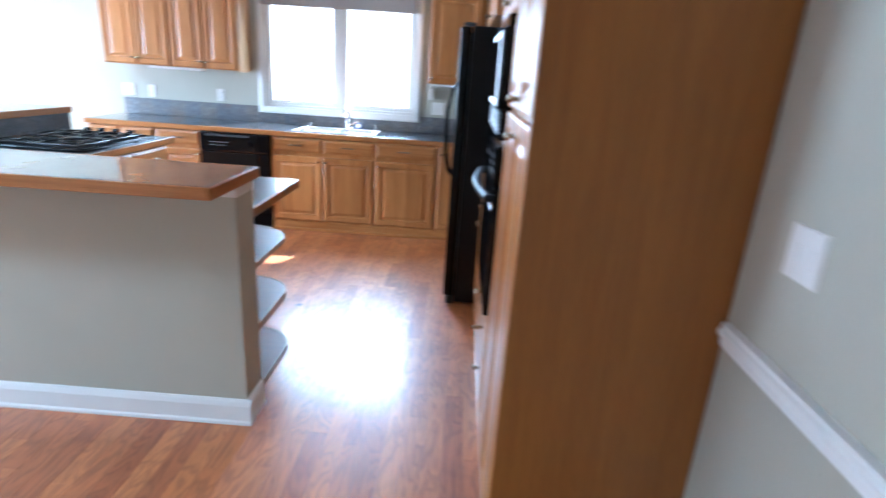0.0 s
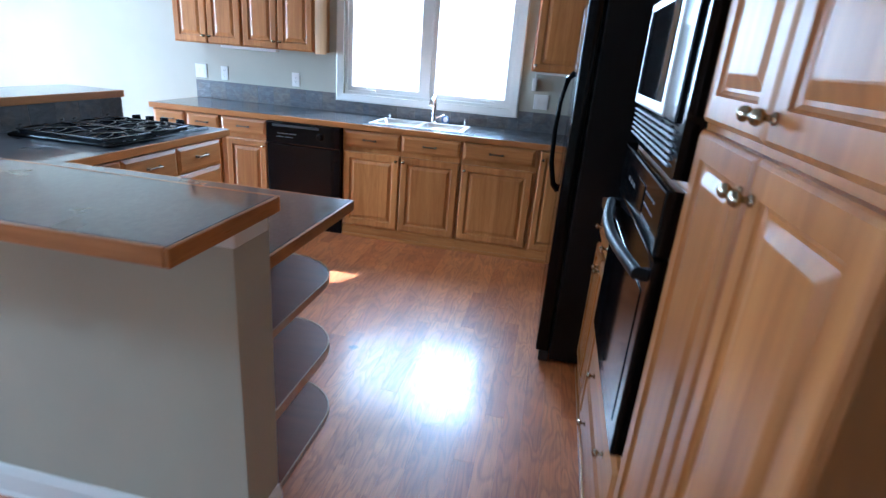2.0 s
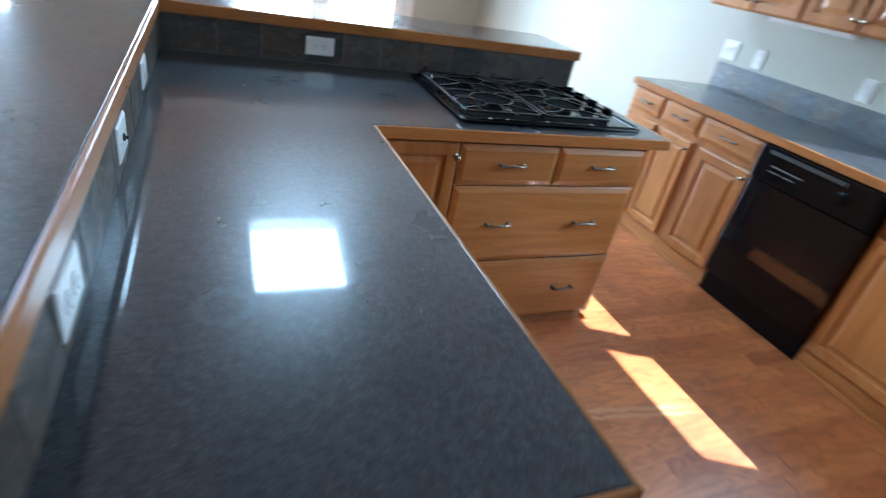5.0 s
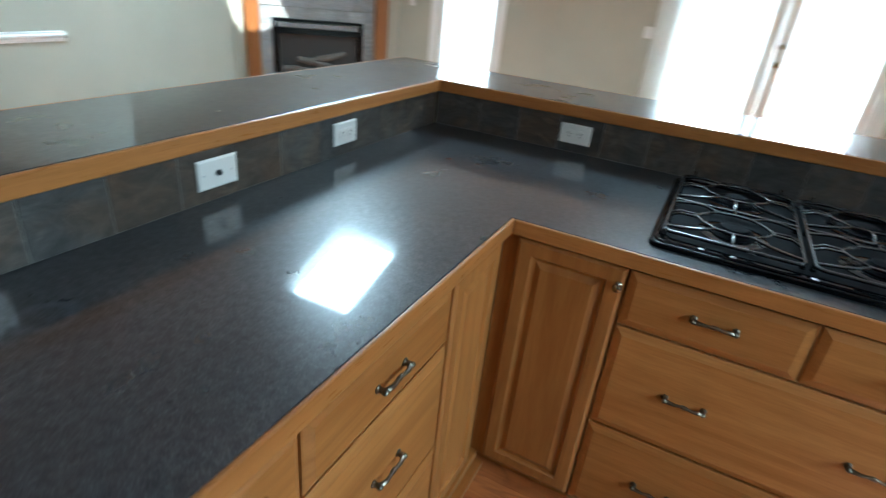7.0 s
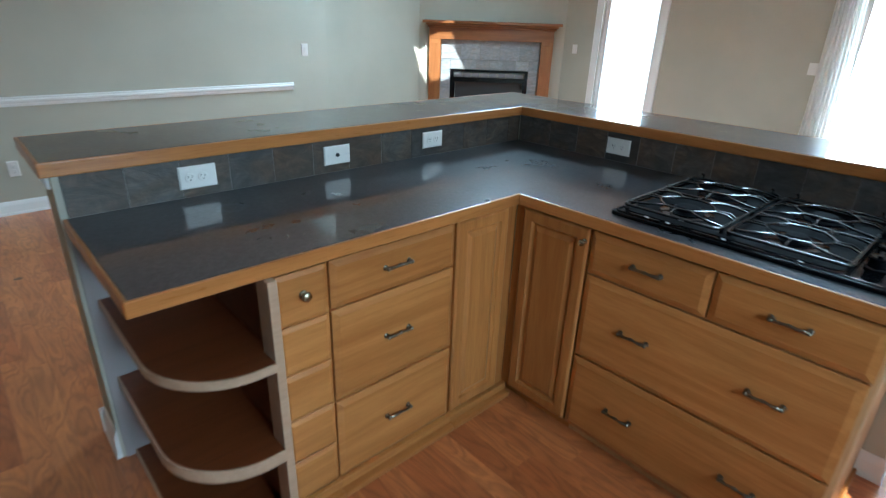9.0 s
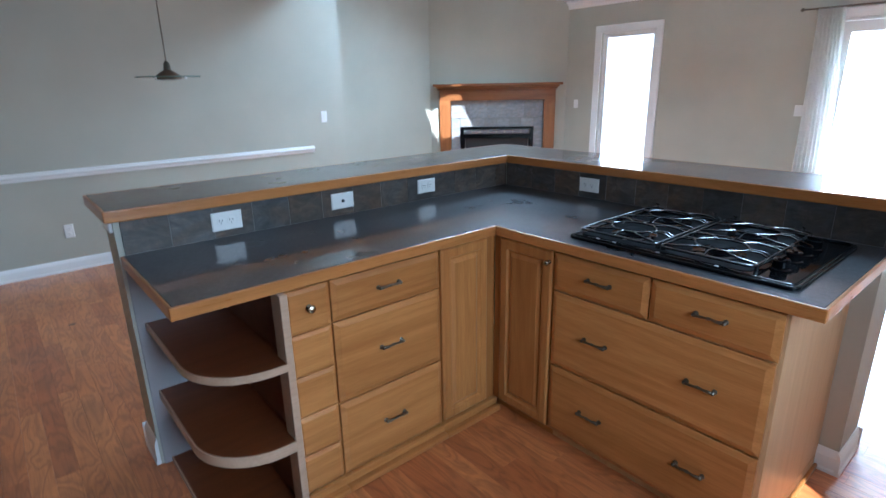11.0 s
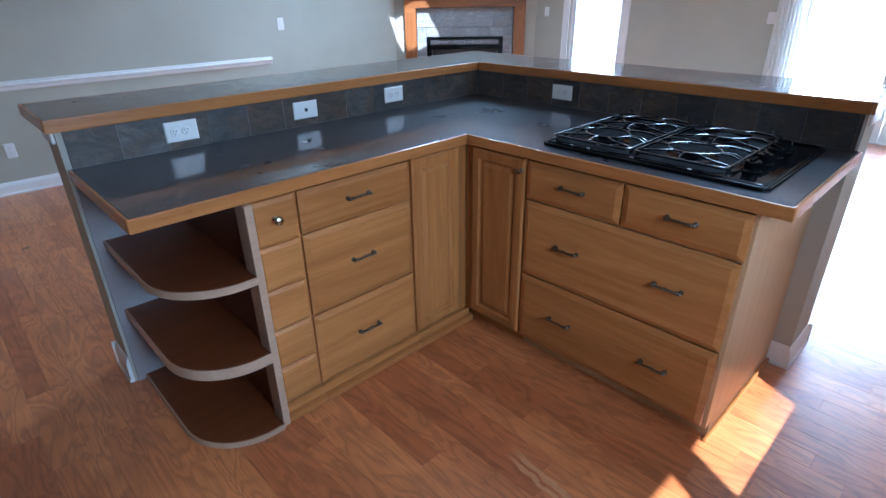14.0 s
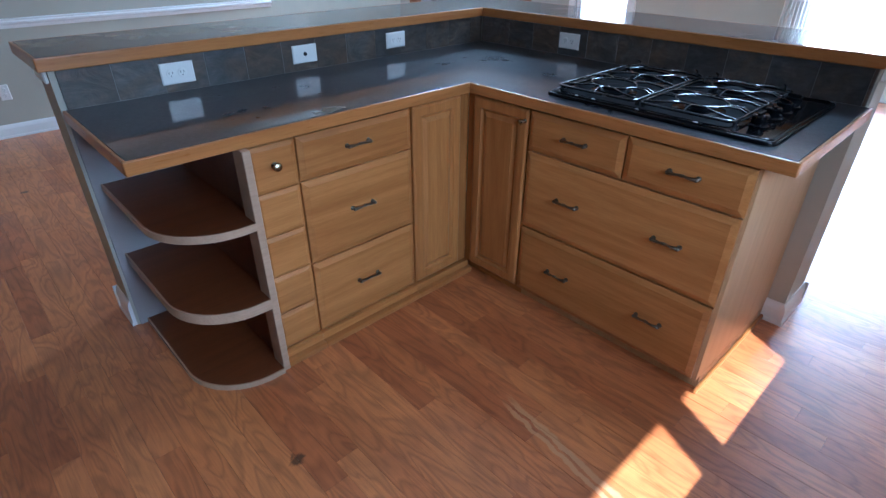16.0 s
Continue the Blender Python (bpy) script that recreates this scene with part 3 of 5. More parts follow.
# window over the sink: two casement sashes
w1, h1 = SINK_WIN[1] - SINK_WIN[0], SINK_WIN[3] - SINK_WIN[2]
window_1 = thing("window_1", "white two-sash casement window over the sink", "window", pose(SINK_WIN[0], NW, SINK_WIN[2]), kind="structure")
part("window_casing", casing_bm(w1, h1, 0.062, 0.018), M_TRIM, window_1)
part("window_frame", pierced_at(w1, h1, 0.03, 0.15, [(0.022, w1 / 2 - 0.03, 0.022, h1 - 0.022), (w1 / 2 + 0.03, w1 - 0.022, 0.022, h1 - 0.022)]), M_TRIM, window_1)
for sx in (0.024, w1 / 2 + 0.032):
    sw, sh = w1 / 2 - 0.056, h1 - 0.048
    s = part("sash", pierced_at(sw, sh, 0.045, 0.085, [(0.038, sw - 0.038, 0.042, sh - 0.04)]), M_TRIM, window_1, m=pose(sx, 0, 0.024))
    p = part("pane", box_bm(0.036, sw - 0.036, 0.062, 0.068, 0.04, sh - 0.038), M_GLASS, s)
    p.visible_shadow = False
    bm = box_bm(-0.045, 0.045, -0.012, 0.0, 0, 0.02, 0.004)
    add_tube(bm, [(0.0, -0.012, 0.012), (0.03, -0.03, 0.014), (0.075, -0.034, 0.010)], [0.007, 0.006, 0.008], 8)
    part("crank_handle", bm, M_PLATE, s, "white crank handle", pose(sw * (0.28 if sx < 0.1 else 0.72), 0.045, 0.006))
bm = box_bm(0.0, w1, -0.085, -0.03, 0, 0.20, 0.014, 2)
part("blind", bm, M_TAUPE, window_1, "rolled-up taupe cloth blind", pose(0, 0, h1 - 0.18))

# tall window in the west wall
w2, h2 = WEST_WIN[1] - WEST_WIN[0], WEST_WIN[3] - WEST_WIN[2]
window_2 = thing("window_2", "tall white fixed window in the living room", "window", pose(WW, WEST_WIN[0], WEST_WIN[2], 0, 0, 90), kind="structure")
part("window_casing", casing_bm(w2, h2, 0.095, 0.02), M_TRIM, window_2)
part("window_frame", pierced_at(w2, h2, 0.03, 0.15, [(0.02, w2 - 0.02, 0.02, h2 - 0.02)]), M_TRIM, window_2)
for sz, dy in ((0.022, 0.05),):
    sw, sh = w2 - 0.044, h2 - 0.044
    s = part("sash", pierced_at(sw, sh, dy, dy + 0.035, [(0.04, sw - 0.04, 0.04, sh - 0.04)]), M_TRIM, window_2, m=pose(0.022, 0, sz))
    p = part("pane", box_bm(0.038, sw - 0.038, dy + 0.014, dy + 0.019, 0.038, sh - 0.038), M_GLASS, s)
    p.visible_shadow = False

# glazed double doors
fw, fh = FRENCH[1] - FRENCH[0], FRENCH[3]
door_1 = thing("door_1", "white glazed double doors to the terrace, shut", "door", pose(WW, FRENCH[0], 0, 0, 0, 90), kind="structure")
part("door_casing", casing_bm(fw, fh, 0.095, 0.02, sill=False), M_TRIM, door_1)
part("door_frame", pierced_at(fw, fh, 0.03, 0.15, [(0.025, fw - 0.025, 0.012, fh - 0.025)]), M_TRIM, door_1)
for n, dx in enumerate((0.028, fw / 2 + 0.003)):
    lw, lh = fw / 2 - 0.031, fh - 0.045
    leaf = part("door_leaf", pierced_at(lw, lh, 0.05, 0.094, [(0.105, lw - 0.105, 0.2, lh - 0.105)]), M_TRIM, door_1, m=pose(dx, 0, 0.015))
    p = part("pane", box_bm(0.10, lw - 0.10, 0.068, 0.074, 0.195, lh - 0.10), M_GLASS, leaf)
    p.visible_shadow = False
    if n:
        for zz, rr in ((0.98, 0.027), (1.15, 0.022)):
            bm = bmesh.new()
            add_lathe(bm, [(rr + 0.006, 0), (rr + 0.006, 0.006), (rr * 0.5, 0.012), (rr * 0.5, 0.03), (rr, 0.042), (rr * 0.9, 0.056), (0.004, 0.06)], 16, pose(0.055, 0.05, zz, 90, 0, 0))
            part("door_knob" if zz < 1 else "deadbolt", bm, M_BRASS, leaf, "antique brass knob" if zz < 1 else "brass deadbolt", smooth=True)

# skylights in the slope
# glazed x ranges; the first is narrowed only to shrink the sun patch
PANES = ((-3.12, -2.56), (-3.49, -2.71))
for n, (a, b, c, d) in enumerate(SKY):
    lw, lh = (b - a) * k, d - c
    sk = thing("window_%d" % (n + 3), "white framed skylight in the sloping ceiling", "skylight", ceil_m @ pose((a - WW) * k, 0, NW + 0.15 - d), kind="structure")
    # glass in part of the opening; a white board added to clip the sun
    g0, g1 = PANES[n]
    part("skylight_frame", pierced_at(lw, lh, 0.18, 0.24, [((g0 - a) * k, (g1 - a) * k, 0.03, lh - 0.03)]), M_TRIM, sk)
    p = part("pane", box_bm((g0 - a) * k - 0.002, (g1 - a) * k + 0.002, 0.205, 0.211, 0.028, lh - 0.028), M_GLASS, sk)
    p.visible_shadow = False


# ---- hardware ----
def pull_bm():
    bm = bmesh.new()
    pts = [(-0.045, 0, 0), (-0.045, -0.011, 0), (-0.040, -0.017, 0), (-0.024, -0.021, 0.001), (0, -0.019, 0.002), (0.024, -0.021, 0.001), (0.040, -0.017, 0), (0.045, -0.011, 0), (0.045, 0, 0)]
    add_tube(bm, pts, [0.007, 0.006, 0.0062, 0.0048, 0.0034, 0.0048, 0.0062, 0.006, 0.007], 8)
    add_lathe(bm, [(0.0034, -0.010), (0.0056, -0.004), (0.0056, 0.004), (0.0034, 0.010)], 10, pose(0, -0.019, 0.002, 0, 90, 0))
    for s in (-1, 1):
        add_lathe(bm, [(0.009, 0), (0.009, 0.003), (0.005, 0.006)], 10, pose(s * 0.046, 0, 0, 90, 0, 0))
        add_lathe(bm, [(0.002, -0.007), (0.006, -0.004), (0.0075, 0), (0.006, 0.004), (0.002, 0.007)], 10, pose(s * 0.046, -0.017, 0))
    return bm


def knob_bm(r=0.0122):
    bm = bmesh.new()
    add_lathe(bm, [(r * 0.75, 0), (r * 0.75, 0.003), (r * 0.4, 0.007), (r * 0.4, 0.013), (r * 0.85, 0.018), (r, 0.023), (r * 0.82, 0.029), (r * 0.4, 0.032), (0.002, 0.033)], 16, pose(0, 0, 0, 90, 0, 0))
    return bm


def front(root, kind, x0, x1, z0, z1, holds=(), slim=False, label=""):
    """A drawer front or a raised-panel door on a cabinet; holds: pulls or knobs at (kind, x, z)."""
    prof = DRAWER if kind == "drawer" else SLIM if slim else DOOR
    ob = part(kind, panel_bm(x1 - x0, z1 - z0, prof), M_WOOD_X if kind == "drawer" else M_WOOD_Z, root, label, pose(x0, 0, z0))
    for what, x, z in holds:
        if what == "pull":
            part("handle", pull_bm(), M_PEWTER, ob, "antique pewter pull", pose(x - x0, -0.0195, z - z0), True)
        else:
            part("knob", knob_bm(), M_BRASS, ob, "small antique brass knob", pose(x - x0, -0.0195, z - z0), True)
    return ob


def cabinet(label, m, w, z0, z1, depth, group, name="base_cabinet", foot=True, gable=None, category="cabinet", toe=False, shoe=0.014):
    """A carcass with its face frame at local y=0."""
    root = thing(name, label, category, m, group)
    part("body", box_bm(0.0005, w - 0.0005, 0.0, depth, z0 if not foot else 0.056 if toe else 0.0, z1, 0.0015), gable or M_WOOD_Z, root)
    if toe:
        part("toe_board", box_bm(0.0, w, 0.035, depth, 0.0, 0.056), gable or M_EDGE_X, root)
    elif foot:
        part("shoe_moulding", box_bm(0.0, w, -shoe, 0.0, 0.0, 0.026, 0.006, 2), M_EDGE_X, root)
        part("base_rail", box_bm(0.0, w, -0.004 if shoe < 0.02 else -0.024, 0.0, 0.026, 0.084 if shoe < 0.02 else 0.058, 0.001), M_WOOD_X, root)
    return root



# ---- peninsula: half walls ----
PA = (-0.94, 1.305, -0.826, -0.656)   # along x
PB = (-0.94, -0.766, -0.656, 1.20)  # along y
piece("half_wall_south", box_bm(PA[0], PA[1], PA[2], PA[3], 0, 1.045), M_WALL, "greige painted half wall of the breakfast bar", kind="structure")
bm = box_bm(PB[0], PB[1], PB[2], PB[3], 0, 1.045)
add_box(bm, PB[1], -0.692, 1.05, PB[3], 0, CT - 0.043)   # thicker foot below the worktop
piece("half_wall_west", bm, M_WALL, "greige painted half wall behind the cooktop", kind="structure")
skirting("baseboard_bar_south", PA[1] - PA[0] + 0.019, pose(PA[0], PA[2], 0), 0.12)
skirting("baseboard_bar_end", PA[3] - PA[2] - 0.002, pose(PA[1], PA[2], 0, 0, 0, 90), 0.12)
skirting("baseboard_bar_west", PB[3] - PA[2] + 0.019, pose(PB[0], PB[3] + 0.019, 0, 0, 0, -90), 0.1)
skirting("baseboard_bar_north", -0.692 - PB[0] + 0.019, pose(-0.692 + 0.019, PB[3], 0, 0, 0, 180), 0.1)
skirting("baseboard_bar_stub", PB[3] - 1.052, pose(-0.692, 1.052, 0, 0, 0, 90), 0.1)
piece("bar_end_trim", box_bm(PA[1] - 0.15, PA[1] + 0.012, PA[2] - 0.012, PA[3] - 0.02, 1.0, 1.045, 0.004), M_TRIM, "white trim under the bar end", kind="structure")
piece("bar_end_trim_west", box_bm(PB[0] - 0.012, PB[1] - 0.02, PB[3] - 0.1, PB[3] + 0.012, 1.0, 1.045, 0.004), M_TRIM, "white trim under the bar end", kind="structure")


def edging(bm_mat_parent, *runs):
    for (x0, x1, y0, y1, z0, z1, mat) in runs:
        part("edging", box_bm(x0, x1, y0, y1, z0, z1, 0.0045, 3), mat, bm_mat_parent, "honey oak edging")


# lower worktop, L-shaped
e = 0.011
top = thing("worktop", "dark slate-look laminate worktop with oak edging, L-shaped", "countertop")
part("slab", prism_bm([(-0.762, -0.652), (1.302 - e, -0.652), (1.302 - e, -e), (-e, -e), (-e, 1.216 - e), (-0.762, 1.216 - e)], CT - 0.038, CT, 0.001, 1, True), M_LAM, top)
edging(top, (-e, 1.302, -e, 0, CT - 0.042, CT, M_EDGE_X), (1.302 - e, 1.302, -0.652, -e - 0.0005, CT - 0.042, CT, M_EDGE_Y),
       (-e, 0, 0.0005, 1.216, CT - 0.042, CT, M_EDGE_Y), (-0.762, -e - 0.0005, 1.216 - e, 1.216, CT - 0.042, CT, M_EDGE_X))
# raised bar, L-shaped, with clipped outer corner
bar = thing("bar_top", "raised dark laminate breakfast bar with oak edging", "countertop")
XE, YN, YS, XI, XO, YO = 1.332, 1.216, -0.637, -0.750, -1.19, -1.078
part("slab", prism_bm([(XI - e, YS - e), (XE - e, YS - e), (XE - e, YO + e), (XO + e, YO + e), (XO + e, YN - e), (XI - e, YN - e)][::-1], 1.046, BT, 0.001, 1, True), M_LAM, bar)
zt, zb = BT, 1.044
edging(bar, (XI - e, XE, YS - e, YS, zb, zt, M_EDGE_X), (XE - e, XE, YO, YS - e - 0.0005, zb, zt, M_EDGE_Y), (XO, XE - e - 0.0005, YO, YO + e, zb, zt, M_EDGE_X),
       (XO, XO + e, YO + e + 0.0005, YN, zb, zt, M_EDGE_Y), (XO + e + 0.0005, XI, YN - e, YN, zb, zt, M_EDGE_X), (XI - e, XI, YS + 0.0005, YN - e - 0.0005, zb, zt, M_EDGE_Y))

# ---- peninsula: cabinets facing north ----
GA = "peninsula cabinets"
A_Y, CH = -0.03, CT - 0.043
ROWS = ((0.709, 0.862, 0.790), (0.380, 0.701, 0.547), (0.064, 0.371, 0.223))   # drawer fronts and the height of their pulls
c = cabinet("honey maple cabinet with three drawers", pose(0.797, A_Y, 0, 0, 0, 180), 0.497, 0, CH, 0.58, GA, shoe=0.05)
for z0, z1, hz in ROWS:
    front(c, "drawer", 0.004, 0.491, z0, z1, [("pull", 0.240, hz)])
c = cabinet("narrow honey maple cabinet with stacked panel front", pose(0.965, A_Y, 0, 0, 0, 180), 0.168, 0, CH, 0.58, GA, shoe=0.05)
d = part("door", box_bm(0.003, 0.164, -0.006, 0, 0.062, 0.862, 0.001), M_WOOD_Z, c)
for n in range(5):
    z0 = 0.062 + n * 0.16
    q = part("panel", panel_bm(0.159, 0.1575, [(0, 0), (0, 0.007), (0.003, 0.009), (0.013, 0.0135), (0.015, 0.014)]), M_WOOD_X, d, m=pose(0.004, -0.006, z0 + 0.001))
part("knob", knob_bm(0.0155), M_BRASS, d, "small antique brass knob", pose(0.083, -0.0195, 0.792), True)
c = cabinet("honey maple corner cabinet with a plain raised panel", pose(0.300, A_Y, 0, 0, 0, 180), 0.33, 0, CH, 0.55, GA, shoe=0.05)
front(c, "door", 0.004, 0.268, 0.070, 0.866, slim=True)
# facing east
B_X = -0.03
c = cabinet("honey maple corner cabinet with one raised-panel door", pose(B_X, -0.0295, 0, 0, 0, 90), 0.334, 0, CH, 0.60, GA, toe=True)
front(c, "door", 0.046, 0.330, 0.066, 0.864, [("knob", 0.318, 0.818)], slim=True)
c = cabinet("honey maple cooktop cabinet with two small and two wide drawers", pose(B_X, 0.305, 0, 0, 0, 90), 0.826, 0, CH, 0.67, GA, gable=M_PALE, toe=True)
(t0, t1, tz), (m0, m1, mz), (b0, b1, bz) = ROWS
front(c, "drawer", 0.004, 0.406, t0, t1, [("pull", 0.213, tz)])
front(c, "drawer", 0.412, 0.816, t0, t1, [("pull", 0.617, tz)])
front(c, "drawer", 0.004, 0.812, m0, m1, [("pull", 0.213, mz), ("pull", 0.615, mz)])
front(c, "drawer", 0.004, 0.810, b0, b1, [("pull", 0.212, bz), ("pull", 0.615, bz)])
part("end_shoe", box_bm(0.8265, 0.840, -0.004, 0.664, 0, 0.02, 0.005, 2), M_EDGE_Y, c)

# open end shelves
def quarter(x0, x1, y0, y1, r, n=14):
    pts = [(x0, y0), (x1, y0)]
    pts += [(x1 - r + r * math.cos(a), y1 - r + r * math.sin(a)) for a in (i * math.pi / 2 / n for i in range(n + 1))]
    return pts + [(x0 + 0.0198, y1), (x0 + 0.0198, -0.051), (x0, -0.051)]


sh = thing("end_shelf", "open rounded end shelves of brown wood with pale edges", "shelf")
part("back_panel", box_bm(0.967, 1.294, -0.655, -0.647, 0.0, CH, 0.001), M_BACK, sh, "pale grey back panel")
part("side_panel", box_bm(0.9655, 0.972, -0.6465, -0.05, 0.0, CH, 0.001), M_SHELF, sh)
part("post", box_bm(0.9656, 0.992, -0.05, 0.022, 0.0, CH, 0.002), M_BAND, sh, "pale front post")
for z in (0.0, 0.303, 0.612):
    hi = 0.02 if not z else z + (0.036 if z < 0.5 else 0.024)
    board = part("board", prism_bm(quarter(0.9725, 1.260, -0.6465, 0.026, 0.225), z, hi, 0.001, 1), M_SHELF, sh)
    n = 16
    r, x1, y1 = 0.225, 1.260, 0.026
    path = [(x1 - r + r * math.cos(a), y1 - r + r * math.sin(a)) for a in (i * math.pi / 2 / n for i in range(n + 1))]
    inner = [(x1, -0.6465)] + path + [(0.9926, y1)]
    outer = [(x1 + 0.006, -0.6465)] + [(x1 - r + (r + 0.006) * math.cos(a), y1 - r + (r + 0.006) * math.sin(a)) for a in (i * math.pi / 2 / n for i in range(n + 1))] + [(0.9926, y1 + 0.006)]
    bm = bmesh.new()
    ra = [[bm.verts.new((x, y, zz)) for x, y in ring] for ring, zz in ((inner, z - 0.001), (outer, z - 0.001), (outer, hi + 0.0015), (inner, hi + 0.0015))]
    for a in range(4):
        for q in range(len(inner) - 1):
            bm.faces.new((ra[a][q], ra[a][q + 1], ra[(a + 1) % 4][q + 1], ra[(a + 1) % 4][q]))
    part("edge_band", bm, M_BAND, board, "pale wood edge band")


# ---- electrical plates ----
def plate(m, w, h, kind, label, group="wall plates"):
    root = thing("outlet" if kind in ("duplex", "double", "cable") else "switch", label, "outlet" if kind in ("duplex", "double", "cable") else "switch", m, group)
    part("cover_plate", panel_bm(w, h, [(0, 0), (0, 0.003), (0.004, 0.006), (0.006, 0.0062)]), M_PLATE, root, m=pose(-w / 2, 0, -h / 2))
    cx = {"double": (-0.023, 0.023), "rocker2": (-0.023, 0.023)}.get(kind, (0.0,))
    if kind == "cable":
        bm = bmesh.new()
        add_lathe(bm, [(0.008, 0), (0.008, 0.004), (0.004, 0.005), (0.004, 0.010)], 12, pose(0, -0.006, 0, 90, 0, 0))
        part("jack", bm, M_DARK, root)
        for s in (-0.042, 0.042):
            bm = bmesh.new()
            add_lathe(bm, [(0.003, 0), (0.0025, 0.0015)], 10, pose(s, -0.006, 0, 90, 0, 0))
            part("screw", bm, M_STEEL, root)
    elif kind in ("duplex", "double"):
        flat = w > h
        spots = [(s, 0) for s in ((-0.02, 0.02) if kind == "duplex" else (-0.030, 0.020))] if flat else [(0, -0.02), (0, 0.02)]
        if kind == "double":
            spots = [(-0.026, 0), (0.016, 0)]
        for x, z in spots:
            bm = bmesh.new()
            add_lathe(bm, [(0.0165, 0), (0.0165, 0.002), (0.015, 0.0028)], 18, pose(x, -0.006, z, 90, 0, 0))
            o = part("socket", bm, M_PLATE, root)
            bm = bmesh.new()
            for a, b in ((-0.006, 0.004), (0.006, 0.004)):
                add_box(bm, x + a - 0.001, x + a + 0.001, -0.0092, -0.0086, z + b - 0.004, z + b + 0.004)
            add_box(bm, x - 0.002, x + 0.002, -0.0092, -0.0086, z - 0.009, z - 0.005)
            part("slots", bm, M_DARK, o)
    else:
        for x in cx:
            part("rocker", box_bm(x - 0.011, x + 0.011, -0.010, -0.006, -0.022, 0.022, 0.002), M_PLATE, root)
    return root


TY, TX = -0.6468, -0.7558
plate(pose(0.906, TY, 0.982, 0, 0, 180), 0.122, 0.076, "double", "white double outlet on the slate strip")
plate(pose(0.366, TY, 0.983, 0, 0, 180), 0.118, 0.074, "cable", "white cable plate on the slate strip")
plate(pose(-0.140, TY, 0.986, 0, 0, 180), 0.116, 0.072, "duplex", "white outlet on the slate strip")
plate(pose(TX, -0.057, 0.983, 0, 0, 90), 0.116, 0.072, "duplex", "white outlet on the slate strip")
plate(pose(-1.204, NW, 1.150), 0.118, 0.118, "rocker2", "white double switch over the backsplash")
plate(pose(-0.968, NW, 1.147), 0.072, 0.118, "duplex", "white outlet over the backsplash")
plate(pose(-0.272, NW, 1.149), 0.072, 0.118, "duplex", "white outlet over the backsplash")
plate(pose(1.889, NW, 1.156), 0.118, 0.118, "rocker2", "white double switch beside the window")
plate(pose(-1.325, DW, 1.174, 0, 0, 180), 0.072, 0.118, "rocker", "white switch on the dining wall")
plate(pose(1.188, DW, 0.348, 0, 0, 180), 0.072, 0.118, "duplex", "white outlet low on the dining wall")
plate(pose(EW, -1.674, 1.175, 0, 0, -90), 0.118, 0.118, "rocker2", "white double switch over the chair rail")
plate(pose(WW, -3.41, 1.177, 0, 0, 90), 0.075, 0.118, "rocker", "white switch beside the tall window")
plate(pose(WW, -0.46, 1.147, 0, 0, 90), 0.165, 0.118, "rocker2", "white triple switch beside the terrace doors")

# ---- cooktop ----
cook = thing("cooktop", "black gas cooktop with four burners and cast-iron grates", "cooktop", pose(-0.074, 0.322, CT, 0, 0, 90))
# local x runs north, local y towards the bar
CW, CD = 0.80, 0.62
KNOB_Y = (0.140, 0.250, 0.350, 0.445)


def rounded(x0, x1, y0, y1, r, n=5):
    pts = []
    for cx, cy, a0 in ((x1 - r, y1 - r, 0), (x0 + r, y1 - r, 90), (x0 + r, y0 + r, 180), (x1 - r, y0 + r, 270)):
        pts += [(cx + r * math.cos(radians(a0 + 90 * q / n)), cy + r * math.sin(radians(a0 + 90 * q / n))) for q in range(n + 1)]
    return pts


part("tray", prism_bm(rounded(0, CW, 0, CD, 0.028), 0.0, 0.013, 0.006, 3, True), M_BLACK, cook, smooth=True)
bm = bmesh.new()
lip = [(x, y, 0.0135) for x, y in rounded(0.014, CW - 0.014, 0.014, CD - 0.014, 0.024)]
add_tube(bm, lip + lip[:1], 0.0042, 8)
part("raised_lip", bm, M_BLACK, cook, "glossy raised edge", smooth=True)
part("basin", prism_bm(rounded(0.034, 0.655, 0.04, 0.585, 0.03), 0.0132, 0.0152, 0.001, 1, True), M_MATT, cook)
GX, GY = (0.185, 0.505), (0.172, 0.452)
for gx in GX:
    for gy in GY:
        wide = 1.0 if (gx < 0.3) == (gy < 0.3) else 0.8
        bm = bmesh.new()
        add_lathe(bm, [(0.082, 0), (0.084, 0.003), (0.07, 0.005), (0.062, 0.0045)], 28)
        part("drip_ring", bm, M_BLACK, cook, m=pose(gx, gy, 0.0153), smooth=True)
        bm = bmesh.new()
        add_lathe(bm, [(r * wide, h) for r, h in ((0.052, 0), (0.056, 0.006), (0.050, 0.010), (0.042, 0.011), (0.042, 0.018), (0.037, 0.021), (0.034, 0.024), (0.004, 0.026))], 24)
        part("burner", bm, M_MATT, cook, m=pose(gx, gy, 0.0158), smooth=True)


def bend(a, b, sag, way, n=7, lift=0.0):
    """A bar from a to b that bows out by sag along way."""
    pts = []
    for q in range(n + 1):
        t = q / n
        bow = sag * math.sin(math.pi * t)
        pts.append((a[0] + (b[0] - a[0]) * t + way[0] * bow, a[1] + (b[1] - a[1]) * t + way[1] * bow, a[2] + (b[2] - a[2]) * t + lift * math.sin(math.pi * t)))
    return pts


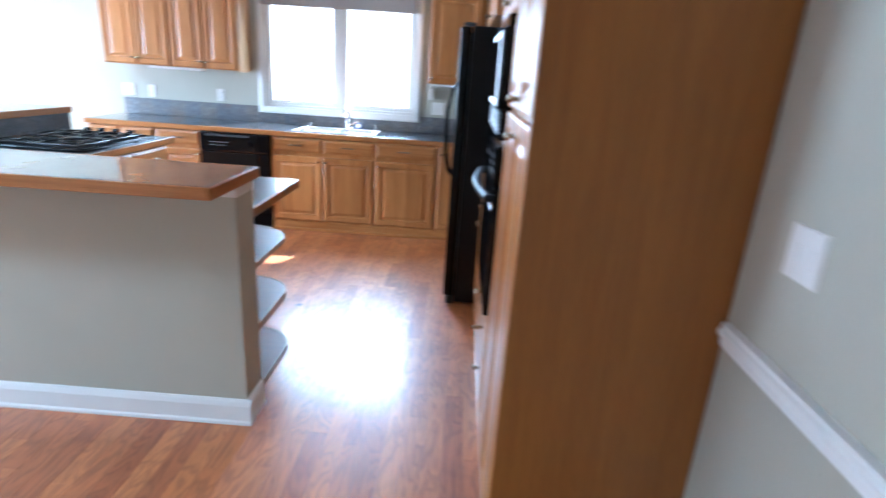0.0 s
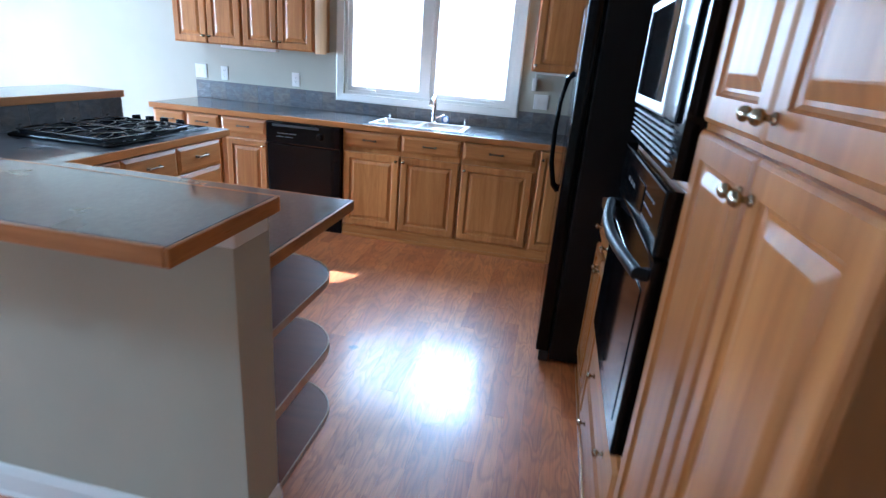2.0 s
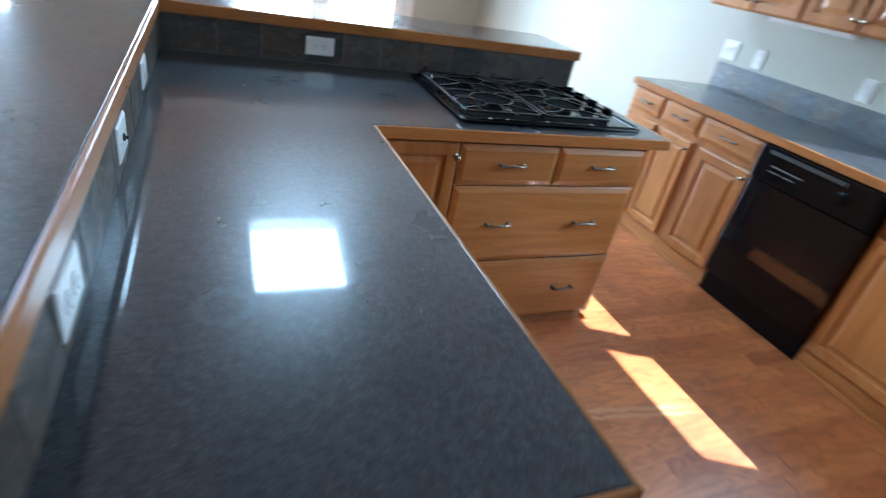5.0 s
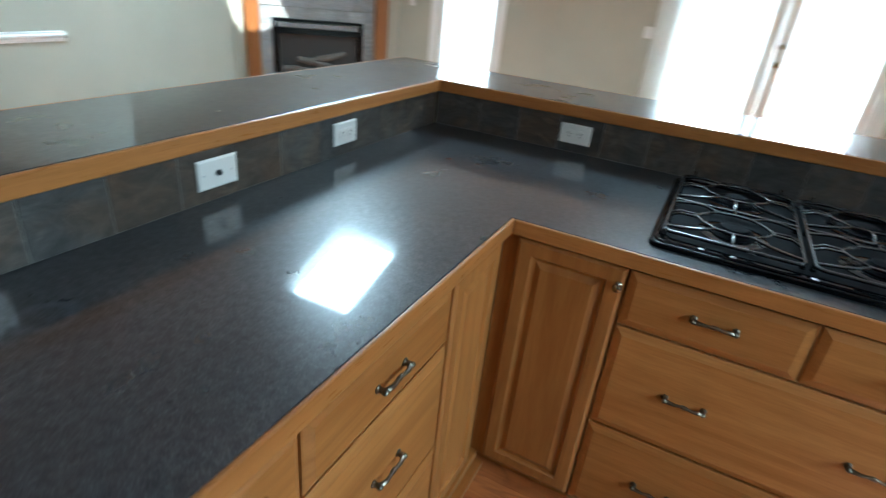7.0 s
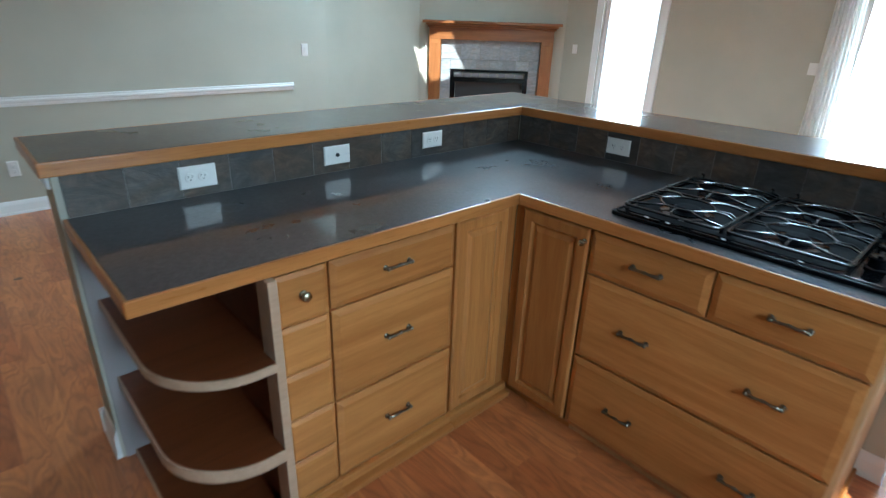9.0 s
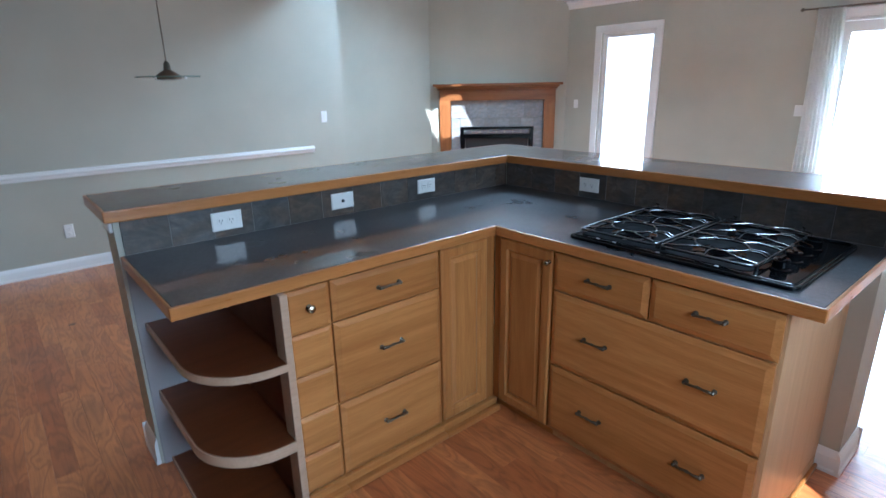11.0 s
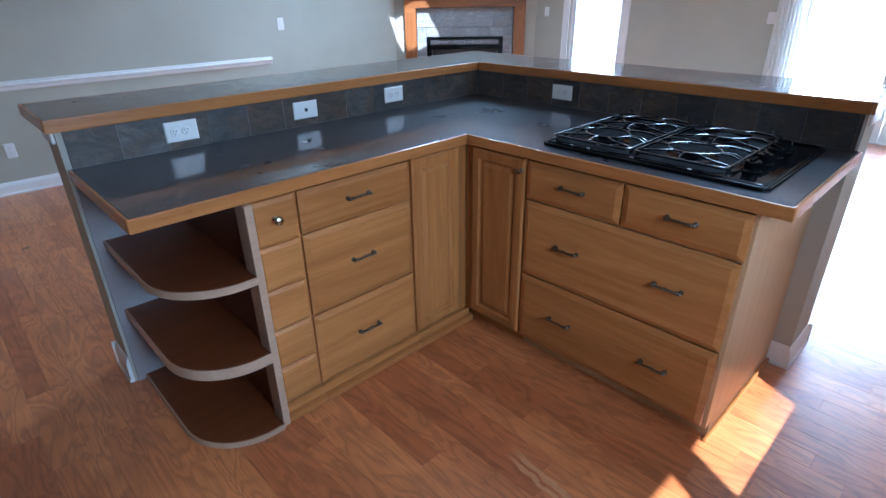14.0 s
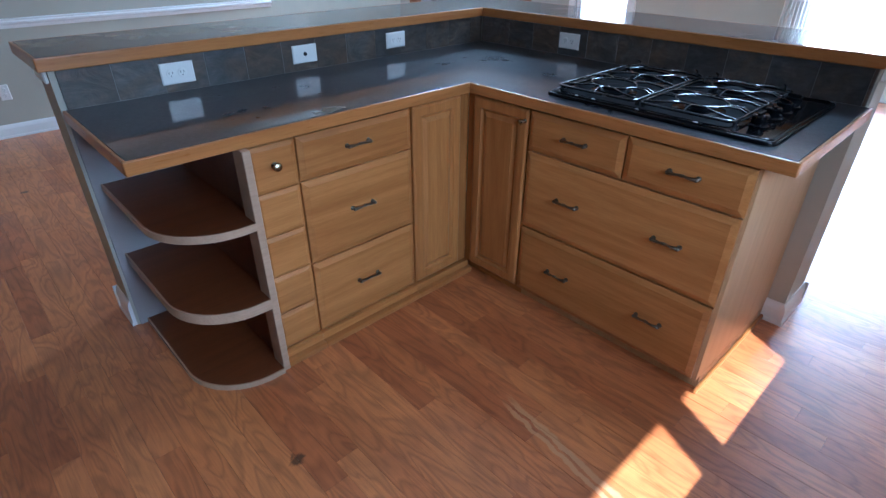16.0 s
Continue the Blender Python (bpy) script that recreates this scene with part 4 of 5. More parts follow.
for gx0, gx1 in ((0.026, 0.336), (0.358, 0.662)):
    bm = bmesh.new()
    ZT, ZR, GR = 0.045, 0.034, 0.0037
    mid, y0, y1 = (gx0 + gx1) / 2, 0.040, 0.584
    rim = [(x, y, ZR) for x, y in rounded(gx0, gx1, y0, y1, 0.022, 4)]
    add_tube(bm, rim + rim[:1], 0.0046, 8)
    for ax in (gx0, gx1):
        for ay in (y0 + 0.03, (y0 + y1) / 2, y1 - 0.03):
            add_tube(bm, [(ax, ay, 0.0133), (ax, ay, ZR)], [0.0075, 0.0058], 8)
    hw = (gx1 - gx0) / 2
    for gy in GY:
        ring = [(mid + px, gy + py, ZT) for px, py in ((1.18 * qx, 1.18 * qy) for qx, qy in ((0.078, 0.0), (0.062, 0.030), (0.036, 0.056), (0.0, 0.063), (-0.036, 0.056), (-0.062, 0.030), (-0.078, 0.0), (-0.062, -0.030), (-0.036, -0.056), (0.0, -0.063), (0.036, -0.056), (0.062, -0.030)))]
        add_tube(bm, ring + ring[:1], GR, 8)
        lo, hi = (y0, (y0 + y1) / 2) if gy < 0.3 else ((y0 + y1) / 2, y1)
        for u in (-1, 1):
            # double bar to the side rim, and two bows that sweep from the loop to the corners of the cell
            for off in (-0.011, 0.011):
                add_tube(bm, [(mid + u * hw, gy + off, ZR), (mid + u * (hw - 0.025), gy + off, ZT), (mid + u * 0.088, gy + off * 0.8, ZT)], GR * 0.9, 8)
            for v, ye in ((-1, lo), (1, hi)):
                add_tube(bm, bend((mid + u * 0.043, gy + v * 0.066, ZT), (mid + u * hw, ye - v * 0.034, ZR), 0.020, (-u * 0.5, v * 0.85), 8, 0.004), GR, 8)
        for ye, v in ((lo, -1), (hi, 1)):
            add_tube(bm, [(mid, gy + v * 0.074, ZT), (mid, ye - v * 0.03, ZT), (mid, ye, ZR)], GR, 8)
    add_tube(bm, [(gx0, (y0 + y1) / 2, ZR), (gx1, (y0 + y1) / 2, ZR)], GR, 8)
    for ax in (gx0 + 0.03, gx1 - 0.03):
        add_tube(bm, [(ax, y1, ZR), (ax, y1 + 0.004, ZT + 0.004), (ax, y1 - 0.016, ZT + 0.010)], GR, 8)
    part("grate", bm, M_IRON, cook, "glossy black cast-iron grate", smooth=True)
for n in range(4):
    bm = bmesh.new()
    add_lathe(bm, [(0.029, 0), (0.030, 0.004), (0.024, 0.008), (0.0235, 0.026), (0.025, 0.032), (0.022, 0.036), (0.003, 0.037)], 24)
    add_box(bm, -0.005, 0.005, -0.023, 0.023, 0.035, 0.043)
    part("knob", bm, M_BLACK, cook, "round black control knob", m=pose(0.706, KNOB_Y[n], 0.013, 0, 0, 25 * n), smooth=True)
for x, y in ((0.12, 0.026), (0.19, 0.026), (0.36, 0.026), (0.56, 0.026)):
    bm = bmesh.new()
    add_lathe(bm, [(0.007, 0), (0.007, 0.002), (0.003, 0.003)], 10)
    part("screw", bm, M_STEEL, cook, m=pose(x, y, 0.0133))

# ---- sink wall: base units ----
N_Y = 2.06
GN = "sink wall base cabinets"


def north(x0, x1, label):
    return cabinet(label, pose(x0, N_Y, 0), x1 - x0, 0, CH, 0.6, GN)


DZ = (0.735, 0.862)
OZ = (0.104, 0.700)
for x0, x1, lab, knob in ((-1.240, -0.935, "narrow honey maple base cabinet at the counter's open end", 0.26), (-0.935, -0.622, "honey maple base cabinet with drawer and raised-panel door", 0.27), (-0.622, -0.205, "honey maple base cabinet beside the black dishwasher", 0.40)):
    c = north(x0, x1, lab)
    w = x1 - x0
    front(c, "drawer", 0.012, w - 0.012, *DZ, [("pull", w / 2, 0.797)])
    front(c, "door", 0.012 if x0 < -0.7 else 0.05, w - 0.012, *OZ, [("knob", w - 0.03, 0.655)], slim=w < 0.35)
c = north(0.430, 1.375, "honey maple sink cabinet with two doors and false drawers")
front(c, "drawer", 0.012, 0.466, *DZ, [("pull", 0.225, 0.797)])
front(c, "drawer", 0.478, 0.933, *DZ, [("pull", 0.70, 0.797)])
front(c, "door", 0.012, 0.466, *OZ, [("knob", 0.443, 0.660)])
front(c, "door", 0.478, 0.933, *OZ, [("knob", 0.503, 0.660)])
c = north(1.375, 1.945, "honey maple base cabinet with drawer and wide door")
front(c, "drawer", 0.012, 0.548, *DZ, [("pull", 0.262, 0.797)])
front(c, "door", 0.012, 0.548, *OZ, [("knob", 0.036, 0.655)])
c = north(1.945, 2.25, "narrow honey maple cabinet half hidden by the refrigerator")
front(c, "door", 0.012, 0.30, OZ[0], 0.862, [("knob", 0.035, 0.80)], slim=True)
c = north(2.25, 2.86, "honey maple corner base cabinet behind the refrigerator")
front(c, "door", 0.3, 0.59, *OZ, [("knob", 0.33, 0.655)], slim=True)

# dishwasher
dw = thing("dishwasher", "black built-in dishwasher with a dial on its panel", "dishwasher", pose(-0.201, 2.022, 0))
part("tub", box_bm(0.0, 0.627, 0.036, 0.6, 0.10, CH, 0.002), M_BLACK, dw)
part("toe_panel", box_bm(0.004, 0.623, 0.03, 0.05, 0.004, 0.13, 0.002), M_BLACK, dw)
part("door", box_bm(0.003, 0.624, 0.0, 0.035, 0.14, 0.695, 0.006, 2), M_BGLASS, dw, "glossy black door")
cp = part("control_panel", box_bm(0.003, 0.624, -0.012, 0.035, 0.70, 0.868, 0.008, 2), M_BLACK, dw)
part("grip", box_bm(0.06, 0.45, -0.016, -0.0125, 0.835, 0.853, 0.001), M_DARK, cp, "recessed grip")
bm = bmesh.new()
add_lathe(bm, [(0.030, 0), (0.030, 0.004), (0.022, 0.007), (0.020, 0.020), (0.004, 0.022)], 20, pose(0.46, -0.012, 0.785, 90, 0, 0))
part("dial", bm, M_BLACK, cp, smooth=True)
bm = bmesh.new()
for i in range(5):
    add_box(bm, 0.10 + i * 0.034, 0.126 + i * 0.034, -0.0135, -0.0121, 0.78, 0.786)
for i in range(2):
    add_box(bm, 0.09 + i * 0.08, 0.15 + i * 0.08, -0.0135, -0.0121, 0.755, 0.759)
part("lettering", bm, M_GREY, cp, "small grey lettering bars")

# worktop along the wall, with the cut for the sink
SX0, SX1, SY0, SY1 = 0.60, 1.345, 2.16, 2.575
nt = thing("worktop", "dark laminate worktop with oak edging along the sink wall", "countertop")
bm = pierced_bm(2.865 + 1.255 - e, NW - 0.002 - 2.030 - e, 0.038, [(SX0 + 1.255 - e + 0.012, SX1 + 1.255 - e - 0.012, SY0 - 2.030 - e + 0.012, SY1 - 2.030 - e - 0.012)])
part("slab", bm, M_LAM, nt, m=Matrix.Translation((-1.255 + e, 2.030 + e, CT)) @ Matrix(((1, 0, 0, 0), (0, 0, 1, 0), (0, -1, 0, 0), (0, 0, 0, 1))))
edging(nt, (-1.255, 2.865, 2.030, 2.030 + e, CT - 0.042, CT, M_EDGE_X), (-1.255, -1.255 + e, 2.030 + e + 0.0005, NW - 0.002, CT - 0.042, CT, M_EDGE_Y))

# sink
sink = thing("sink", "double-bowl stainless steel sink set into the worktop", "sink", pose(SX0, SY0, CT))
W, D = SX1 - SX0, SY1 - SY0
part("rim", pierced_at(W, D, 0, 0.004, [(0.03, W / 2 - 0.015, 0.03, D - 0.075), (W / 2 + 0.015, W - 0.03, 0.03, D - 0.075)]), M_STEEL, sink,
     m=Matrix(((1, 0, 0, 0), (0, 0, 1, 0), (0, 1, 0, 0), (0, 0, 0, 1))))
for bx0, bx1 in ((0.03, W / 2 - 0.015), (W / 2 + 0.015, W - 0.03)):
    bm = bmesh.new()
    levels = []
    for inset, z in ((0, 0.003), (0.004, -0.02), (0.012, -0.15), (0.04, -0.175)):
        x0, x1, y0, y1, r = bx0 + inset, bx1 - inset, 0.03 + inset, D - 0.075 - inset, 0.06
        ring = []
        for cx, cy, a0 in ((x1 - r, y1 - r, 0), (x0 + r, y1 - r, 90), (x0 + r, y0 + r, 180), (x1 - r, y0 + r, 270)):
            rr = r if z < 0 else 0.012
            ccx, ccy = cx + (r - rr) * (1 if cx > (x0 + x1) / 2 else -1), cy + (r - rr) * (1 if cy > (y0 + y1) / 2 else -1)
            ring += [bm.verts.new((ccx + rr * math.cos(radians(a0 + s * 22.5)), ccy + rr * math.sin(radians(a0 + s * 22.5)), z)) for s in range(5)]
        levels.append(ring)
    for one, two in zip(levels, levels[1:]):
        for q in range(len(one)):
            bm.faces.new((one[q], one[(q + 1) % len(one)], two[(q + 1) % len(one)], two[q]))
    bm.faces.new(levels[-1])
    b = part("bowl", bm, M_STEEL, sink, smooth=True)
    bm = bmesh.new()
    add_lathe(bm, [(0.04, 0), (0.04, 0.002), (0.02, 0.003)], 20, pose((bx0 + bx1) / 2, (D - 0.045) / 2, -0.1749))
    part("drain", bm, M_CHROME, b)
fau = thing("faucet", "chrome kitchen faucet with side lever behind the sink", "faucet", pose(1.035, 2.548, CT + 0.0045))
bm = bmesh.new()
add_lathe(bm, [(0.030, 0), (0.030, 0.006), (0.020, 0.014), (0.018, 0.06), (0.014, 0.07)], 18)
part("base", bm, M_CHROME, fau, smooth=True)
bm = bmesh.new()
add_tube(bm, [(0, 0, 0.06), (0, 0.003, 0.15), (0, -0.005, 0.20), (0, -0.035, 0.222), (0, -0.09, 0.205), (0, -0.14, 0.17), (0, -0.15, 0.15)], [0.020, 0.018, 0.017, 0.016, 0.016, 0.017, 0.018], 12)
part("spout", bm, M_CHROME, fau, smooth=True)
bm = bmesh.new()
add_tube(bm, [(0.01, 0, 0.04), (0.05, 0.0, 0.055), (0.085, 0, 0.075)], [0.01, 0.006, 0.008], 10)
part("lever", bm, M_CHROME, fau, smooth=True)
scr = thing("dish_scrubber", "round blue and white scrubber beside the faucet", "scrubber", pose(1.125, 2.585, CT + 0.034, 75, 0, 20))
bm = bmesh.new()
add_lathe(bm, [(0.028, -0.012), (0.034, -0.006), (0.034, 0.004), (0.030, 0.008)], 20)
part("disc", bm, M_BLUE, scr, "blue rubber ring", smooth=True)
bm = bmesh.new()
add_lathe(bm, [(0.022, 0.006), (0.020, 0.013), (0.003, 0.014)], 18)
part("pad", bm, M_PLATE, scr, "white centre", smooth=True)
for x, y, hh, lab in ((1.30, 2.54, 0.055, "chrome soap pump on the sink rim"), (0.655, 2.545, 0.035, "small chrome air gap cap on the sink rim")):
    sp = thing("soap_pump" if hh > 0.05 else "air_gap_cap", lab, "sink fitting", pose(x, y, CT + 0.0045))
    bm = bmesh.new()
    add_lathe(bm, [(0.018, 0), (0.018, 0.006), (0.009, 0.010), (0.009, hh * 0.8), (0.014, hh * 0.85), (0.013, hh), (0.003, hh + 0.002)], 16)
    part("stem", bm, M_CHROME, sp, smooth=True)
    if hh > 0.05:
        bm = bmesh.new()
        add_tube(bm, [(0, 0, hh - 0.006), (0.0, -0.035, hh - 0.002), (0, -0.045, hh - 0.012)], 0.005, 8)
        part("nozzle", bm, M_CHROME, sp, smooth=True)
hk = thing("wire_clip", "small bent wire clip standing on the worktop", "clip", pose(1.60, 2.53, CT))
bm = bmesh.new()
add_tube(bm, [(0, 0, 0.003), (0.02, 0, 0.003), (0.024, 0, 0.03), (0.012, 0, 0.055), (0.004, 0, 0.06)], 0.003, 6)
part("wire", bm, M_PEWTER, hk, smooth=True)

# ---- wall cabinets ----
GU = "wall cabinets"
U_Y, UZ0, UZ1 = 2.39, 1.394, 2.16
for x0 in (-1.223, -0.589):
    w = 0.634
    c = cabinet("honey maple wall cabinet with two raised-panel doors", pose(x0, U_Y, 0), w, UZ0, UZ1, NW - U_Y - 0.002, GU, "wall_cabinet", False)
    front(c, "door", 0.01, w / 2 - 0.004, UZ0 + 0.006, UZ1 - 0.006, [("knob", w / 2 - 0.026, UZ0 + 0.06)])
    front(c, "door", w / 2 + 0.004, w - 0.01, UZ0 + 0.006, UZ1 - 0.006, [("knob", w / 2 + 0.026, UZ0 + 0.06)])
    if x0 > -1:
        part("end_panel", box_bm(w + 0.0005, w + 0.008, -0.004, 0.22, UZ0 - 0.012, UZ1, 0.001), M_PALE, c, "pale finished end")
c = cabinet("honey maple wall cabinet beside the window", pose(1.795, U_Y, 0), 0.50, UZ0, UZ1, NW - U_Y - 0.002, GU, "wall_cabinet", False)
front(c, "door", 0.01, 0.44, UZ0 + 0.006, UZ1 - 0.006, [("knob", 0.03, UZ0 + 0.045)])
ul = thing("under_cabinet_light", "slim white under-cabinet light strip", "light fixture", pose(-0.88, 2.54, UZ0))
part("housing", box_bm(0, 0.52, -0.03, 0.03, -0.024, 0, 0.004), M_PLATE, ul)
part("lens", box_bm(0.01, 0.51, -0.022, 0.022, -0.027, -0.0245, 0.001), M_PLATE, ul)
ul = thing("under_cabinet_light", "slim white under-cabinet light strip", "light fixture", pose(1.83, 2.54, UZ0))
part("housing", box_bm(0, 0.36, -0.03, 0.03, -0.02, 0, 0.004), M_PLATE, ul)
tr = thing("light_transformer", "small white plug-in transformer below the wall cabinet", "transformer", pose(1.82, NW, 1.29))
part("case", box_bm(-0.018, 0.018, -0.045, 0, -0.05, 0.05, 0.005, 2), M_PLATE, tr)
bm = bmesh.new()
add_tube(bm, [(0, -0.02, 0.05), (0.005, -0.02, 0.075), (0.02, -0.05, 0.098)], 0.003, 6)
part("cord", bm, M_PLATE, tr)

# ---- refrigerator ----
fr = thing("refrigerator", "black side-by-side refrigerator with long curved handles", "refrigerator", pose(2.09, 1.505, 0, 0, 0, -90))
# local x runs south, front at local y=0
part("case", box_bm(0.0, 0.912, 0.075, 0.72, 0.02, 1.765, 0.006, 2), M_FRIDGE, fr, "black textured case")
for x0, x1 in ((0.003, 0.37), (0.376, 0.909)):
    d = part("door", box_bm(x0, x1, 0.0, 0.068, 0.06, 1.76, 0.014, 3), M_BLACK, fr, "glossy black door", smooth=True)
    hx = 0.345 if x0 < 0.1 else 0.402
    bm = bmesh.new()
    add_tube(bm, [(hx, 0, 0.80), (hx, -0.03, 0.83), (hx, -0.055, 0.95), (hx, -0.062, 1.12), (hx, -0.055, 1.28), (hx, -0.03, 1.40), (hx, 0, 1.43)], [0.016, 0.014, 0.013, 0.013, 0.013, 0.014, 0.016], 10)
    part("handle", bm, M_BLACK, d, "curved black handle", smooth=True)
part("base_grille", box_bm(0.01, 0.90, 0.02, 0.07, 0.0, 0.055, 0.003), M_DARK, fr)
for x in (0.03, 0.86):
    part("hinge_cover", box_bm(x - 0.03, x + 0.03, 0.02, 0.09, 1.7655, 1.785, 0.004), M_DARK, fr)
c = cabinet("honey maple cabinet over the refrigerator", pose(2.30, 1.55, 0, 0, 0, -90), 0.955, 1.83, 2.15, 0.56, GU, "wall_cabinet", False)
front(c, "door", 0.01, 0.474, 1.836, 2.144, [("knob", 0.45, 1.87)])
front(c, "door", 0.481, 0.945, 1.836, 2.144, [("knob", 0.505, 1.87)])

# ---- tall units facing west ----
T_X, GT = 2.315, "tall cabinets"
c = cabinet("honey maple base cabinet between oven tower and refrigerator", pose(T_X, 0.585, 0, 0, 0, -90), 0.525, 0, CH, 0.55, GT)
front(c, "drawer", 0.01, 0.515, *DZ, [("knob", 0.10, 0.80), ("knob", 0.42, 0.80)])
front(c, "door", 0.01, 0.26, *OZ, [("knob", 0.235, 0.655)], slim=True)
front(c, "door", 0.266, 0.515, *OZ, [("knob", 0.29, 0.655)], slim=True)
nk = thing("worktop", "short dark laminate worktop beside the refrigerator", "countertop")
part("slab", box_bm(T_X - 0.006, 2.868, 0.061, 0.586, CH + 0.001, CT, 0.001), M_LAM, nk)
part("edging", box_bm(T_X - 0.03, T_X - 0.0065, 0.061, 0.586, CT - 0.042, CT, 0.006, 2), M_EDGE_Y, nk)

TOP = 2.15
tower = thing("oven_tower", "honey maple tall cabinet holding oven and microwave", "cabinet", pose(T_X, 0.06, 0, 0, 0, -90), GT)
TW = 0.82
OX0, OX1 = 0.03, 0.79
part("side_panel", box_bm(0.0005, 0.019, 0.0, 0.55, 0, TOP, 0.001), M_WOOD_Z, tower)
part("side_panel", box_bm(TW - 0.019, TW - 0.0005, 0.0, 0.55, 0, TOP, 0.001), M_WOOD_Z, tower)
part("back_panel", box_bm(0.019, TW - 0.019, 0.535, 0.55, 0, TOP), M_WOOD_Z, tower)
for z0, z1 in ((0.0, 0.09), (0.50, 0.548), (1.235, 1.262), (1.705, 1.74), (TOP - 0.02, TOP)):
    part("rail", box_bm(0.0195, TW - 0.0195, 0.0, 0.53, z0, z1, 0.001), M_WOOD_X, tower)
front(tower, "drawer", 0.014, TW - 0.014, 0.094, 0.296, [("knob", 0.2, 0.2), ("knob", 0.62, 0.2)])
front(tower, "drawer", 0.014, TW - 0.014, 0.304, 0.508, [("knob", 0.2, 0.41), ("knob", 0.62, 0.41)])
front(tower, "door", 0.014, TW / 2 - 0.003, 1.735, TOP - 0.006, [("knob", TW / 2 - 0.03, 1.78)])
front(tower, "door", TW / 2 + 0.003, TW - 0.014, 1.735, TOP - 0.006, [("knob", TW / 2 + 0.03, 1.78)])
part("shoe_moulding", box_bm(0, TW, -0.014, 0, 0, 0.03, 0.006, 2), M_EDGE_X, tower)

ov = thing("wall_oven", "black built-in wall oven with a bowed handle", "oven", pose(T_X, 0.06, 0, 0, 0, -90))
part("cavity", box_bm(OX0 + 0.02, OX1 - 0.02, 0.002, 0.52, 0.552, 1.232), M_DARK, ov)
pan = part("control_panel", box_bm(OX0, OX1, -0.046, 0.0, 1.09, 1.24, 0.006, 2), M_BLACK, ov)
part("display", box_bm(OX0 + 0.20, OX1 - 0.24, -0.0485, -0.0462, 1.13, 1.20, 0.001), M_BGLASS, pan, "dark glass display")
for i in range(5):
    for j in range(3):
        part("key_mark", box_bm(OX0 + 0.54 + i * 0.028, OX0 + 0.558 + i * 0.028, -0.0470, -0.0462, 1.127 + j * 0.03, 1.133 + j * 0.03), M_GREY, pan)
for i in range(3):
    part("key_mark", box_bm(OX0 + 0.24 + i * 0.05, OX0 + 0.262 + i * 0.05, -0.0492, -0.0486, 1.158, 1.170), M_GREY, pan)
door = part("door", box_bm(OX0, OX1, -0.040, -0.001, 0.545, 1.083, 0.008, 2), M_BLACK, ov, "glossy black oven door")
part("door_glass", box_bm(OX0 + 0.06, OX1 - 0.06, -0.0425, -0.0402, 0.61, 0.985, 0.001), M_BGLASS, door, "dark mirror-like window")
bm = bmesh.new()
hx0, hx1, hz = OX0 + 0.035, OX1 - 0.035, 1.035
add_tube(bm, [(hx0, -0.040, hz)] + [(hx0 + (hx1 - hx0) * i / 10, -0.062 - 0.035 * math.sin(math.pi * i / 10), hz) for i in range(11)] + [(hx1, -0.040, hz)], 0.0165, 10)
part("handle", bm, M_FRIDGE, door, "bowed black bar handle", smooth=True)

mw = thing("microwave", "black built-in microwave with a slotted vent", "microwave", pose(T_X, 0.06, 0, 0, 0, -90))
part("trim_kit", pierced_at(OX1 - OX0, 0.44, -0.040, 0.0, [(0.05, OX1 - OX0 - 0.05, 0.105, 0.405)]), M_BLACK, mw, "black trim frame", pose(OX0, 0, 1.265))
part("case", box_bm(OX0 + 0.052, OX1 - 0.052, -0.032, 0.42, 1.372, 1.668, 0.003), M_DARK, mw)
md = part("door", box_bm(OX0 + 0.055, OX1 - 0.20, -0.052, -0.0325, 1.375, 1.665, 0.006, 2), M_STEEL, mw, "silver-framed door")
part("door_glass", box_bm(OX0 + 0.095, OX1 - 0.235, -0.0545, -0.0522, 1.405, 1.64, 0.001), M_MIRROR, md, "dark reflecting window")
kp = part("keypad", box_bm(OX1 - 0.195, OX1 - 0.055, -0.050, -0.0325, 1.375, 1.665, 0.004), M_BGLASS, mw)
for n in range(6):
    part("vent_slat", box_bm(OX0 + 0.06, OX1 - 0.06, -0.0465, -0.0402, 1.281 + n * 0.0145, 1.288 + n * 0.0145, 0.002), M_DULL, mw)
for n in range(5):
    part("vent_post", box_bm(OX0 + 0.12 + n * 0.13, OX0 + 0.128 + n * 0.13, -0.0448, -0.0402, 1.276, 1.366, 0.001), M_DARK, mw)

# pantry
py0, py1 = -0.7605, -1.447
PW = py0 - py1
pantry = cabinet("tall honey maple pantry with four raised-panel doors", pose(T_X, py0, 0, 0, 0, -90), PW, 0, TOP, 0.55, GT, "pantry_cabinet")
for z0, z1, kz in ((0.094, 1.378, 1.322), (1.394, TOP - 0.006, 1.432)):
    front(pantry, "door", 0.012, PW / 2 - 0.003, z0, z1, [("knob", PW / 2 - 0.026, kz)])
    front(pantry, "door", PW / 2 + 0.003, PW - 0.012, z0, z1, [("knob", PW / 2 + 0.026, kz)])
part("end_panel", box_bm(PW + 0.0003, PW + 0.008, -0.018, 0.553, 0, TOP, 0.002), M_GABLE, pantry, "plain brown end panel")
piece("ceiling_soffit", box_bm(2.30, 2.868, -1.455, 2.665, TOP + 0.002, FLAT - 0.001), M_WALL, "greige painted soffit over the tall cabinets", kind="structure")

# ---- living room: fireplace on the corner wall ----
fp = thing("fireplace", "wooden fireplace mantel with slate surround and black insert", "fireplace", DIAG @ pose(DLEN / 2 + 0.015, 0, 0, 0, 0, 180))
